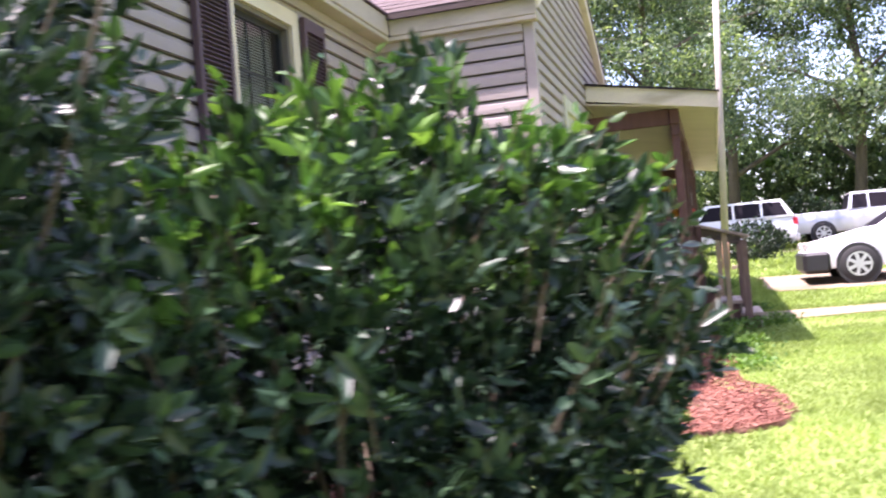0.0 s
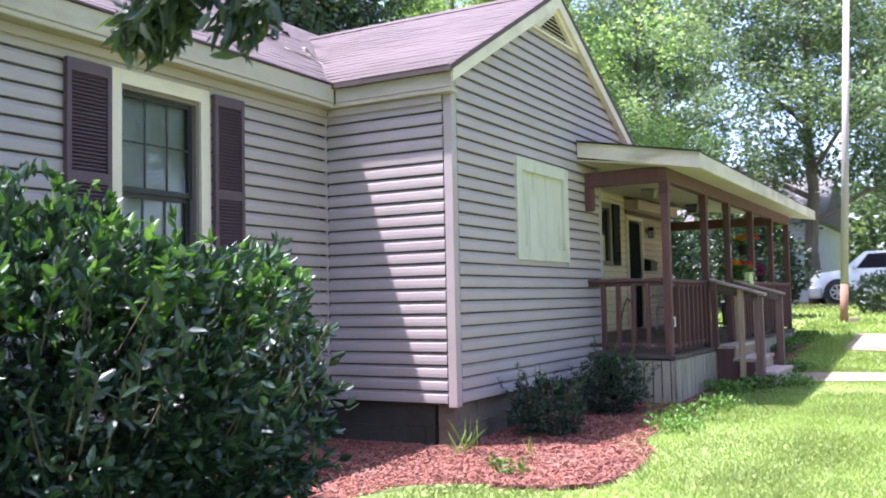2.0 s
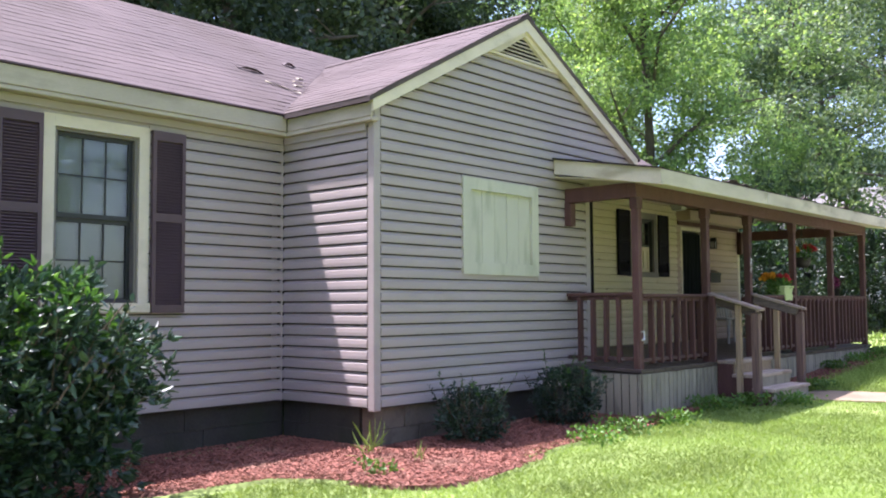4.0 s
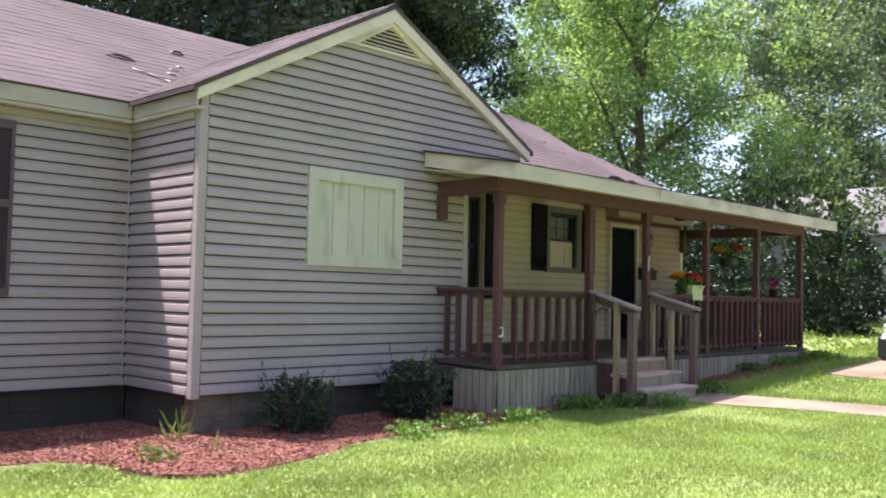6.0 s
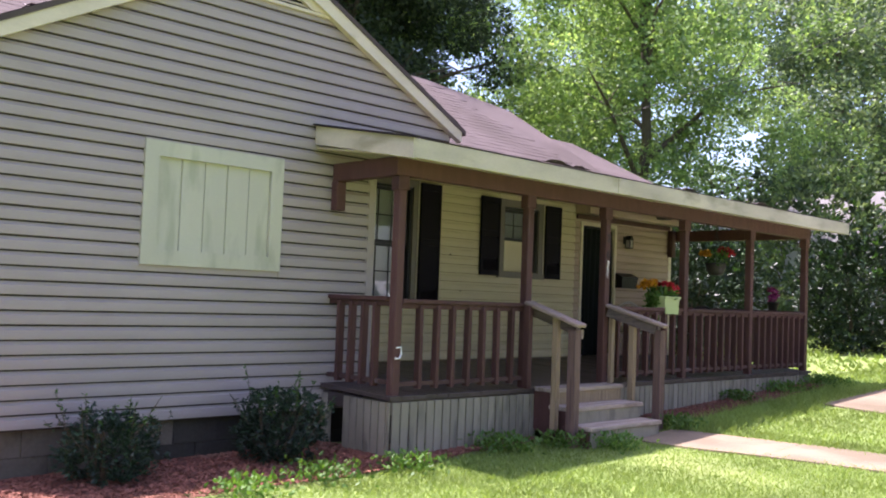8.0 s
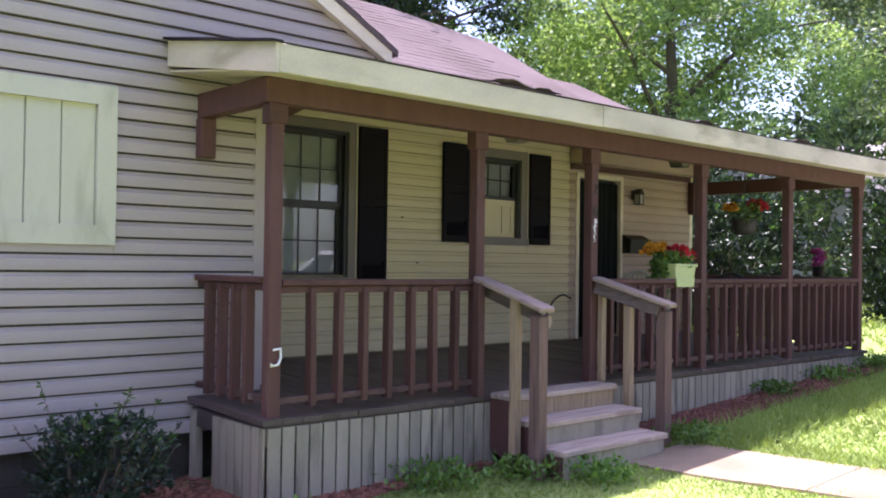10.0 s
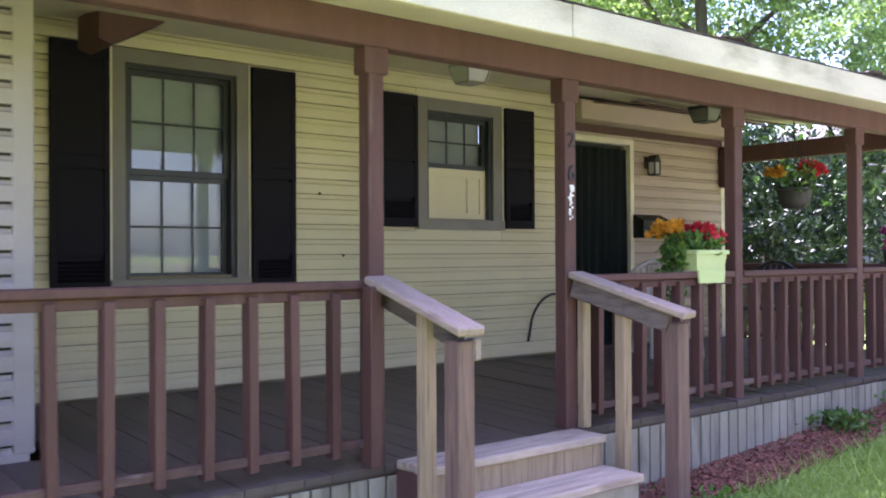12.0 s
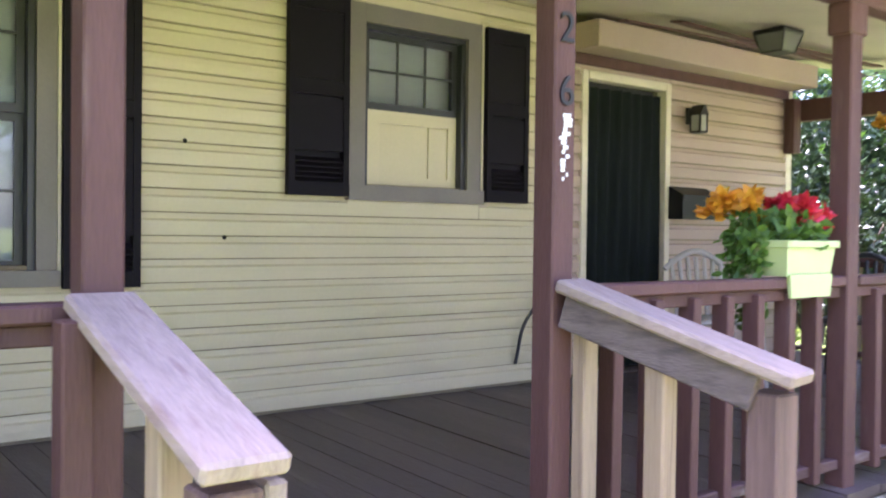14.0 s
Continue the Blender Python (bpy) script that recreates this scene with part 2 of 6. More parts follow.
L_HEDGE = leaf_mat("hedge_leaves", (0.009, 0.024, 0.012), (0.035, 0.068, 0.025), 0.4, 0.15)
L_GRASS = leaf_mat("grass_blades", (0.19, 0.27, 0.075), (0.29, 0.365, 0.12), 0.7, 0.4, 0.15)
L_WEED = leaf_mat("weed_leaves", (0.06, 0.14, 0.02), (0.15, 0.26, 0.04), 0.5, 0.3)
L_RED = leaf_mat("petals_red", (0.5, 0.02, 0.035), (0.8, 0.05, 0.10), 0.5, 0.3)
L_ORANGE = leaf_mat("petals_orange", (0.62, 0.25, 0.02), (0.85, 0.5, 0.03), 0.5, 0.3)
L_PURPLE = leaf_mat("petals_purple", (0.25, 0.02, 0.16), (0.45, 0.05, 0.3), 0.5, 0.3)
M_GROUND = mat("lawn_soil", (0.18, 0.245, 0.065), 0.95, 0.3, 0.5, 25, 0.5, stain=((0.32, 0.31, 0.13), 0.45, 0.56, 0.45))


# ---- building helpers ----
def link(name, verts, faces, material, parent=None, label="", smooth=False):
    me = bpy.data.meshes.new(name)
    me.from_pydata(verts, [], faces)
    me.materials.append(material)
    if smooth:
        me.polygons.foreach_set("use_smooth", [True] * len(me.polygons))
    ob = new(name, me)
    ob.parent = parent
    if label:
        tagged(ob, label)
    return ob


def part(name, bm, material, parent=None, label="", smooth=False):
    me = bpy.data.meshes.new(name)
    bmesh.ops.recalc_face_normals(bm, faces=bm.faces)
    bm.to_mesh(me)
    bm.free()
    me.materials.append(material)
    if smooth:
        me.polygons.foreach_set("use_smooth", [True] * len(me.polygons))
    ob = new(name, me)
    ob.parent = parent
    if label:
        tagged(ob, label)
    return ob


def thing(name, at, label, category, group="", kind="", rz=0.0):
    ob = new(name)
    ob.matrix_world = pose(*at, 0, 0, rz)
    ob.empty_display_size = 0.1
    return tagged(ob, label, category, group, kind)


def box(bm, lo, hi, bevel=0.0, m=None):
    """A box between two corners, its edges rounded by bevel."""
    lo, hi = Vector(lo), Vector(hi)
    made = bmesh.ops.create_cube(bm, size=1)["verts"]
    mid, size = (lo + hi) / 2, hi - lo
    for v in made:
        v.co = Vector((v.co.x * size.x, v.co.y * size.y, v.co.z * size.z)) + mid
        if m is not None:
            v.co = m @ v.co
    if bevel:
        edges = list({e for v in made for e in v.link_edges})
        bmesh.ops.bevel(bm, geom=edges, offset=bevel, segments=1, affect="EDGES", profile=0.5)


def bx(lo, hi, bevel=0.0, m=None):
    bm = bmesh.new()
    box(bm, lo, hi, bevel, m)
    return bm


def tube(bm, a, b, r0, r1, n=8, caps=True):
    """A tapered round bar from a to b."""
    a, b = Vector(a), Vector(b)
    d = b - a
    m = Matrix.Translation((a + b) / 2) @ d.to_track_quat("Z", "Y").to_matrix().to_4x4()
    bmesh.ops.create_cone(bm, cap_ends=caps, segments=n, radius1=r0, radius2=r1, depth=d.length, matrix=m)


def lathe(bm, profile, n=16, at=(0, 0, 0)):
    """A body of revolution round z from (radius, height) pairs."""
    at, rings = Vector(at), []
    for r, z in profile:
        rings.append([bm.verts.new(at + Vector((r * math.cos(2 * math.pi * i / n), r * math.sin(2 * math.pi * i / n), z))) for i in range(n)])
    for p, q in zip(rings, rings[1:]):
        for i in range(n):
            bm.faces.new((p[i], p[(i + 1) % n], q[(i + 1) % n], q[i]))
    bm.faces.new(rings[0][::-1])
    bm.faces.new(rings[-1])


def prism(bm, outline, lo, hi, axis):
    """A polygon in the plane across an axis, drawn out from lo to hi along it."""
    def at(p, h):
        return {"x": (h, p[0], p[1]), "y": (p[0], h, p[1]), "z": (p[0], p[1], h)}[axis]
    a = [bm.verts.new(at(p, lo)) for p in outline]
    b = [bm.verts.new(at(p, hi)) for p in outline]
    bm.faces.new(a[::-1])
    bm.faces.new(b)
    for i in range(len(a)):
        j = (i + 1) % len(a)
        bm.faces.new((a[i], a[j], b[j], b[i]))


def leaf_cloud(name, points, normals, length, width, material, parent, rng, fold=0.25, spread=0.9, simple=False):
    """Leaves at points: pointed blades with a folded midrib (or plain bent kites), turned about their normals with some scatter."""
    k = len(points)
    d = normals + rng.normal(0, spread, (k, 3))
    d /= np.linalg.norm(d, axis=1)[:, None] + 1e-9
    up = rng.normal(0, 1, (k, 3))
    side = np.cross(d, up)
    side /= np.linalg.norm(side, axis=1)[:, None] + 1e-9
    nrm = np.cross(side, d)
    ln = (length * rng.uniform(0.6, 1.25, k))[:, None]
    wd = (width * rng.uniform(0.7, 1.2, k))[:, None] / 2
    m = 4 if simple else 6
    v = np.empty((k, m, 3))
    v[:, 0] = points
    if simple:
        v[:, 1] = points + d * ln * 0.5 + side * wd
        v[:, 2] = points + d * ln - nrm * ln * 0.15
        v[:, 3] = points + d * ln * 0.5 - side * wd
        quads = np.array([0, 1, 2, 3])
    else:
        v[:, 1] = points + d * ln * 0.4 + side * wd + nrm * wd * fold
        v[:, 2] = points + d * ln * 0.8 + side * wd * 0.6 + nrm * (wd * fold * 0.5 - ln * 0.05)
        v[:, 3] = points + d * ln - nrm * ln * 0.12
        v[:, 4] = points + d * ln * 0.8 - side * wd * 0.6 + nrm * (wd * fold * 0.5 - ln * 0.05)
        v[:, 5] = points + d * ln * 0.4 - side * wd + nrm * wd * fold
        quads = np.array([0, 1, 2, 3, 0, 3, 4, 5])
    loops = (np.arange(k)[:, None] * m + quads).reshape(-1)
    me = bpy.data.meshes.new(name)
    me.vertices.add(k * m)
    me.vertices.foreach_set("co", v.reshape(-1))
    me.loops.add(len(loops))
    me.loops.foreach_set("vertex_index", loops.astype(np.int32))
    me.polygons.add(len(loops) // 4)
    me.polygons.foreach_set("loop_start", np.arange(0, len(loops), 4, dtype=np.int32))
    me.update(calc_edges=True)
    me.materials.append(material)
    ob = new(name, me)
    ob.parent = parent
    return ob


GY = [-40, 2, 7.5, 12.5, 15.3, 18.5, 24, 60]
GZ = [-0.3, -0.2, -0.1, 0.0, 0.14, 0.31, 0.56, 1.3]


def gz(x, y):
    """Height of the ground."""
    return np.interp(y, GY, GZ)


# ---- ground ----
GX, MX, PX = -0.965, -2.28, -0.03
C0, C1, CA, CR = 7.43, 12.09, 9.76, 11.08
EAVE, RIDGE_X, RIDGE_Z = 3.16, -4.9, 4.9


def make_ground():
    xs = np.unique(np.concatenate([np.linspace(-600, -30, 12), np.linspace(-30, 30, 61), np.linspace(30, 600, 12)]))
    ys = np.unique(np.concatenate([np.linspace(-600, -20, 12), np.linspace(-20, 60, 81), np.linspace(60, 600, 12)]))
    verts = [(x, y, float(gz(x, y)) + 0.02 * noise.noise((x * 0.6, y * 0.6, 0))) for y in ys for x in xs]
    w = len(xs)
    faces = [(j * w + i, j * w + i + 1, (j + 1) * w + i + 1, (j + 1) * w + i) for j in range(len(ys) - 1) for i in range(w - 1)]
    ob = link("ground", verts, faces, M_GROUND, None, "", True)
    tagged(ob, "sunlit green lawn sloping gently up past the house", "lawn", "", "structure")


make_ground()


# ---- house ----
def place_on(axis, plane, out):
    """A map from (along, off the wall, height) to the world."""
    if axis == "y":
        return lambda u, o, z: Vector((plane + out * o, u, z))
    return lambda u, o, z: Vector((u, plane + out * o, z))


def hexa(P, us0, us1, o0, o1, z0, z1):
    """Eight corners of a slab: us0 and us1 are the (start, end) along the wall at its foot and its top."""
    return [P(us0[0], o0, z0), P(us0[1], o0, z0), P(us0[1], o1, z0), P(us0[0], o1, z0), P(us1[0], o0, z1), P(us1[1], o0, z1), P(us1[1], o1, z1), P(us1[0], o1, z1)]


HEX = [(0, 1, 2, 3), (7, 6, 5, 4), (0, 4, 5, 1), (1, 5, 6, 2), (2, 6, 7, 3), (3, 7, 4, 0)]


def fixed(ob):
    bm = bmesh.new()
    bm.from_mesh(ob.data)
    bmesh.ops.recalc_face_normals(bm, faces=bm.faces)
    bm.to_mesh(ob.data)
    bm.free()
    return ob


def wall_solid(name, P, u0, u1, z0, z1, holes, thick, material, label):
    us = sorted({u0, u1, *[h[0] for h in holes], *[h[1] for h in holes]})
    zs = sorted({z0, z1, *[h[2] for h in holes], *[h[3] for h in holes]})
    verts, faces = [], []
    for a, b in zip(us, us[1:]):
        for c, d in zip(zs, zs[1:]):
            if any(h[0] <= a and b <= h[1] and h[2] <= c and d <= h[3] for h in holes):
                continue
            k = len(verts)
            verts += hexa(P, (a, b), (a, b), -thick, 0, c, d)
            faces += [tuple(k + i for i in f) for f in HEX]
    ob = fixed(link(name, verts, faces, material))
    return tagged(ob, label, "wall", "", "structure")


COURSE = 0.1094


def siding(wall, P, u0, u1, z0, z1, holes, material, left=None, right=None, gap=0.014, lip=0.024, cove=0.76):
    """Lapped boards with a coved upper edge on a wall, each one a piece; left and right narrow the run by height (gables)."""
    z, k = z0, 0
    while z < z1 - 0.02:
        t = min(z + COURSE, z1)
        runs = [(u0, u1)]
        for h in holes:
            for c, d in ((z, h[2]), (h[3], t)):
                if z <= c < d <= t and 0.012 < d - c < COURSE - 0.0005 and h[2] < t and h[3] > z:
                    c2 = c + gap if c == z else c
                    v = hexa(P, (max(h[0], u0), min(h[1], u1)), (max(h[0], u0), min(h[1], u1)), 0.001, lip * 0.75, c2, d)
                    fixed(link("siding_board", v, HEX, material, wall))
            if h[2] < t and h[3] > z:
                nxt = []
                for a, b in runs:
                    nxt += [(a, min(b, h[0]))] if h[0] > a else []
                    nxt += [(max(a, h[1]), b)] if h[1] < b else []
                runs = [r for r in nxt if r[1] - r[0] > 0.01]
        for a, b in runs:
            f0 = (max(a, left(z)) if left else a, min(b, right(z)) if right else b)
            f1 = (max(a, left(t)) if left else a, min(b, right(t)) if right else b)
            if f0[1] - f0[0] < 0.02:
                continue
            if f1[1] - f1[0] < 0.005:
                c = (f1[0] + f1[1]) / 2
                f1 = (c - 0.003, c + 0.003)
            dz = 0.004 * noise.noise((k * 3.1, a, 0))
            k += 1
            prof = [(0.001, gap, 0), (lip, gap, 1), (lip + 0.001, COURSE * 0.4, 1), (lip - 0.0015, COURSE * cove, 1), (0.009, COURSE * (cove + 0.10), 0), (0.004, COURSE, 0), (0.001, COURSE, 0)]
            verts = []
            for e in (0, 1):
                for o, h, w in prof:
                    h = min(h, t - z)
                    q = h / (t - z)
                    verts.append(P(f0[e] + (f1[e] - f0[e]) * q, o, z + h + w * dz * (1 - 0.5 * e)))
            n = len(prof)
            faces = [tuple(range(n)), tuple(range(2 * n - 1, n - 1, -1))] + [(i, (i + 1) % n, n + (i + 1) % n, n + i) for i in range(n)]
            fixed(link("siding_board", verts, faces, material, wall))
        z = t


def rake(y):
    """Height of the gable's roof line over y."""
    return 3.10 + (4.47 - 3.10) * (1 - abs(y - CA) / (CA - C0))


# gable wing
PG, PM, PS = place_on("y", GX, 1), place_on("y", MX, 1), place_on("x", C0, -1)
BZ = 0.285
B_HOLE = (8.68, 10.0, 1.555, 2.57)
gable = wall_solid("wall_gable", PG, C0, CR, BZ, 3.12, [(8.80, 9.89, 1.66, 2.485)], 0.15, M_LAPSHADE, "taupe lapped vinyl siding wall under the front gable")
tri = bmesh.new()
prism(tri, [(C0, 3.12), (CR, 3.12), (CR, 2.86), (C1, 2.86), (C1, 3.12), (CA, 4.46)], GX - 0.15, GX, "x")
part("gable_backing", tri, M_LAPSHADE, gable)
VENT0 = 3.955
inv_l = lambda z: C0 + (CA - C0) * max(0.0, (z - 3.10) / 1.37)
inv_r = lambda z: (C1 - (C1 - CA) * max(0.0, (z - 3.10) / 1.37)) if z > 2.88 else CR
siding(gable, PG, C0 + 0.07, C1, BZ, VENT0, [B_HOLE], M_SIDE, inv_l, inv_r)
stub = wall_solid("wall_stub", PS, MX - 0.1, GX - 0.152, BZ, 3.1, [], 0.15, M_LAPSHADE, "short return wall of taupe lapped siding, partly sunlit")
siding(stub, PS, MX + 0.02, GX - 0.07, BZ, 2.96, [], M_SIDE)
wa0, wa1, waz0, waz1 = 4.91, 5.88, 1.20, 2.84
left_wall = wall_solid("wall_front_left", PM, -4.0, C0 - 0.152, BZ, 3.1, [(wa0 + 0.1, wa1 - 0.1, waz0 + 0.1, waz1 - 0.1)], 0.15, M_LAPSHADE, "long front wall of taupe lapped siding")
siding(left_wall, PM, -4.0, C0 - 0.025, BZ, 2.96, [(wa0, wa1, waz0, waz1)], M_SIDE)
w1 = (11.92, 12.855, 1.265, 2.78)
w2 = (14.32, 15.225, 1.685, 2.725)
dr = (16.07, 16.96, 0.58, 2.57)
PEND = 18.47
porch_wall = wall_solid("wall_porch", PM, CR + 0.002, PEND, -0.3, 3.1, [(w[0] + 0.08, w[1] - 0.08, w[2] + 0.08, w[3] - 0.08) for w in (w1, w2)] + [(dr[0] + 0.05, dr[1] - 0.05, dr[2], dr[3] - 0.05)], 0.15, M_LAPSHADEY, "yellow lapped siding wall behind the porch")
siding(porch_wall, PM, CR + 0.03, 15.95, 0.60, 2.93, [w1, w2, dr], M_YEL, None, None, 0.007, 0.022, 0.66)
# Wall under the cornice: its shade is put into the siding colour.
siding(porch_wall, PM, 15.95, PEND - 0.06, 0.60, 2.62, [dr], M_TAN, None, None, 0.009, 0.023, 0.7)
inner = wall_solid("wall_wing_return", place_on("x", CR, 1), MX, GX - 0.152, -0.3, 3.1, [], 0.15, M_LAPSHADEY, "short yellow siding return wall inside the porch")
siding(inner, place_on("x", CR, 1), MX + 0.03, GX - 0.05, 0.60, 2.9, [], M_YEL, None, None, 0.007, 0.022, 0.66)
for nm, lo, hi, lab in (("wall_back", (-7.6, -4, -0.3), (-7.45, PEND, 3.1), "back wall of the house"), ("wall_end_right", (-7.44, PEND - 0.15, -0.3), (MX - 0.152, PEND, 3.0), "end wall of the house beside the porch"),
                        ("wall_end_left", (-7.44, -4, -0.3), (MX - 0.152, -3.85, 4.2), "far end wall of the house")):
    tagged(part(nm, bx(lo, hi), M_SIDE), lab, "wall", "", "structure")


def trim_piece(name, lo, hi, material, label, bevel=0.006):
    return tagged(part(name, bx(lo, hi, bevel), material), label, "trim", "", "structure")


trim_piece("trim_corner_gable", (GX - 0.06, C0 - 0.025, BZ - 0.02), (GX + 0.025, C0 + 0.065, 3.1), M_SIDE, "taupe corner trim of the gable wing")
trim_piece("trim_corner_porch", (GX - 0.05, CR - 0.07, 0.58), (GX + 0.026, CR + 0.024, 2.86), M_SIDE, "taupe corner trim where the wing meets the porch")
trim_piece("trim_corner_end", (MX - 0.05, PEND - 0.06, 0.4), (MX + 0.026, PEND + 0.02, 3.05), M_TRIM, "cream corner trim at the porch end")
trim_piece("trim_inner_corner", (MX + 0.002, C0 - 0.05, BZ), (MX + 0.024, C0 - 0.026, 2.95), M_SIDE, "taupe inner corner trim", 0.004)


# foundation of blocks
def foundation(name, P, u0, u1, z1, label):
    base = new(name)
    tagged(base, label, "foundation", "", "structure")
    z, row = z1 - 0.2, 0
    while z > -0.55:
        u = u0 - (0.2 if row % 2 else 0)
        while u < u1:
            a, b = max(u, u0), min(u + 0.4015, u1)
            if b - a > 0.03:
                fixed(link("block", hexa(P, (a, b), (a, b), -0.2, -0.035 - 0.004 * ((row * 7 + int(u * 10)) % 3), z, z + 0.1965), HEX, M_STONE if "gable" in name and a < u0 + 1.35 - 0.5 * (row % 2) else M_BLOCK, base))
            u += 0.405
        z -= 0.2
        row += 1


foundation("foundation_gable", PG, C0 + 0.04, CR, BZ, "dark concrete block foundation under the gable wing")
foundation("foundation_stub", PS, MX - 0.03, GX - 0.24, BZ, "dark concrete block foundation under the return wall")
foundation("foundation_left", PM, -3.0, C0 + 0.03, BZ, "dark concrete block foundation under the front wall")

# ---- roofs ----
SL = (RIDGE_Z - EAVE) / (RIDGE_X - (MX + 0.16)) * -1
GSL = (4.50 - EAVE) / (CA - (C0 - 0.15))


def shingles(roof, O, U, V, nlen, rows, inside, rng):
    """Courses of shingle tabs on a slope: O corner, U along the eave, V up the slope (units), tabs kept where inside(u, v)."""
    N = U.cross(V).normalized()
    if N.z < 0:
        N = -N
    verts, faces = [], []
    for r in range(rows):
        v0 = r * 0.14
        u = -0.15 * (r % 2) + rng.uniform(0, 0.05)
        while u < nlen:
            if inside(u + 0.15, v0 + 0.07):
                h = 0.006 + 0.002 * rng.uniform(-1, 1)
                a, b = max(u + 0.002, 0.0), min(u + 0.298, nlen)
                k = len(verts)
                top = v0 + 0.15
                verts += [O + U * a + V * v0 + N * h, O + U * b + V * v0 + N * h, O + U * b + V * top + N * 0.003, O + U * a + V * top + N * 0.003,
                          O + U * a + V * v0, O + U * b + V * v0]
                faces += [(k, k + 1, k + 2, k + 3), (k + 4, k + 5, k + 1, k)]
            u += 0.30
    return tagged(link("shingle_tabs", verts, faces, M_ROOF, roof), "faded red shingle tabs", "", "", "stuff")


rng = np.random.default_rng(4)
EX = MX + 0.16
roof = new("roof")
tagged(roof, "faded red asphalt shingle roof with valley and front gable", "roof", "", "structure")


def slab(name, pts, material, parent, drop=0.05):
    bm = bmesh.new()
    top = [bm.verts.new(p) for p in pts]
    low = [bm.verts.new(Vector(p) - Vector((0, 0, drop))) for p in pts]
    bm.faces.new(top)
    bm.faces.new(low[::-1])
    for i in range(len(pts)):
        j = (i + 1) % len(pts)
        bm.faces.new((top[i], top[j], low[j], low[i]))
    return part(name, bm, material, parent)


HIP0, HIP1 = 15.3, 18.7
LRX, LRZ = -4.55, 4.30
slab("front_slope", [(EX, -4.2, EAVE), (EX, 16.9, EAVE), (-4.35, 16.7, EAVE + SL * (EX + 4.35)), (RIDGE_X, HIP0, RIDGE_Z), (RIDGE_X, -4.2, RIDGE_Z)], M_ROOF, roof)
slab("back_slope", [(RIDGE_X, -4.2, RIDGE_Z), (RIDGE_X, HIP0, RIDGE_Z), (-7.8, 16.9, EAVE), (-7.8, -4.2, EAVE)], M_ROOF, roof)
slab("hip_slope", [(RIDGE_X, HIP0, RIDGE_Z), (-4.35, 16.7, EAVE + SL * (EX + 4.35)), (-4.35, 17.4, 4.0), (-7.0, 17.4, 3.6)], M_ROOF, roof)
slab("low_front_slope", [(EX, 15.5, EAVE - 0.02), (EX, HIP1, EAVE - 0.02), (LRX, HIP1, LRZ), (LRX, 15.5, LRZ)], M_ROOF, roof)
slab("low_back_slope", [(LRX, 15.5, LRZ), (LRX, HIP1, LRZ), (-7.8, HIP1, 3.0), (-7.8, 15.5, 3.0)], M_ROOF, roof)
V = Vector((-1, 0, SL)).normalized()
run = (EX - RIDGE_X) / -V.x
GEY = C0 - 0.15
gtop = EX - (4.50 - EAVE) / SL


def main_inside(u, v):
    x, y = EX + V.x * v, -4.2 + u
    z = EAVE + V.z * v
    if y > 15.2 + (RIDGE_Z - z) * 0.75:
        return False
    return not (GEY < y < 2 * CA - GEY and z < EAVE + GSL * (CA - GEY - abs(y - CA)) - 0.01)


shingles(roof, Vector((EX, -4.2, EAVE)), Vector((0, 1, 0)), V, 21.0, int(run / 0.14), main_inside, rng)
V2 = Vector((LRX - EX, 0, LRZ - EAVE)).normalized()
shingles(roof, Vector((EX, 15.6, EAVE - 0.02)), Vector((0, 1, 0)), V2, HIP1 - 15.6, 18, lambda u, v: True, rng)
GXF = GX + 0.10
for s in (-1, 1):
    ye = CA + s * (CA - GEY)
    slab("gable_slope", [(GXF, ye, EAVE), (GXF, CA, 4.50), (gtop - 0.2, CA, 4.50), (EX - 0.2, ye, EAVE)], M_ROOF, roof)
    Vg = Vector((0, -s, GSL)).normalized()
    shingles(roof, Vector((GXF, ye, EAVE)), Vector((-1, 0, 0)), Vg, 4.0, 20,
             lambda u, v, Vg=Vg: GXF - u > EX - (Vg.z * v) / SL - 0.05 and v < (CA - GEY) / abs(Vg.y), rng)
bm = bmesh.new()
for i in range(16):
    x = GXF - i * 0.21
    e = 0.001 * (i % 2)
    prism(bm, [(CA - 0.13, 4.488 - 0.13 * GSL + e), (CA, 4.488 + e), (CA + 0.13, 4.488 - 0.13 * GSL + e), (CA + 0.13, 4.518 - 0.13 * GSL + e), (CA, 4.52 + e), (CA - 0.13, 4.518 - 0.13 * GSL + e)], x - 0.29, x, "x")
part("ridge_cap", bm, M_ROOF, roof)

# torn and lifted shingles near the valley and along the porch edge
def torn(O, V, u, v, L, W, turn, lift, material, label):
    N = Vector((0, 1, 0)).cross(V)
    N = N if N.z > 0 else -N
    m = Matrix((Vector((0, 1, 0)), V, N)).transposed().to_4x4()
    m = Matrix.Translation(O + Vector((0, u, 0)) + V * v + N * 0.016) @ m @ Matrix.Rotation(turn, 4, "Z")
    bm = bmesh.new()
    rows = [[bm.verts.new(m @ Vector((L * (i / 6 - 0.5), W * (j - 0.5) * (0.6 + 0.4 * math.sin(i * 2.1 + 1)), h + lift * (1 - j) * math.sin(math.pi * i / 6)))) for i in range(7)] for j in (0, 1) for h in (0, -0.005)]
    for p, q in ((0, 2), (3, 1), (1, 0), (2, 3)):
        for i in range(6):
            bm.faces.new((rows[p][i], rows[p][i + 1], rows[q][i + 1], rows[q][i]))
    for i in (0, 6):
        bm.faces.new((rows[0][i], rows[1][i], rows[3][i], rows[2][i]))
    tagged(part("torn_shingle", bm, material, roof), label)


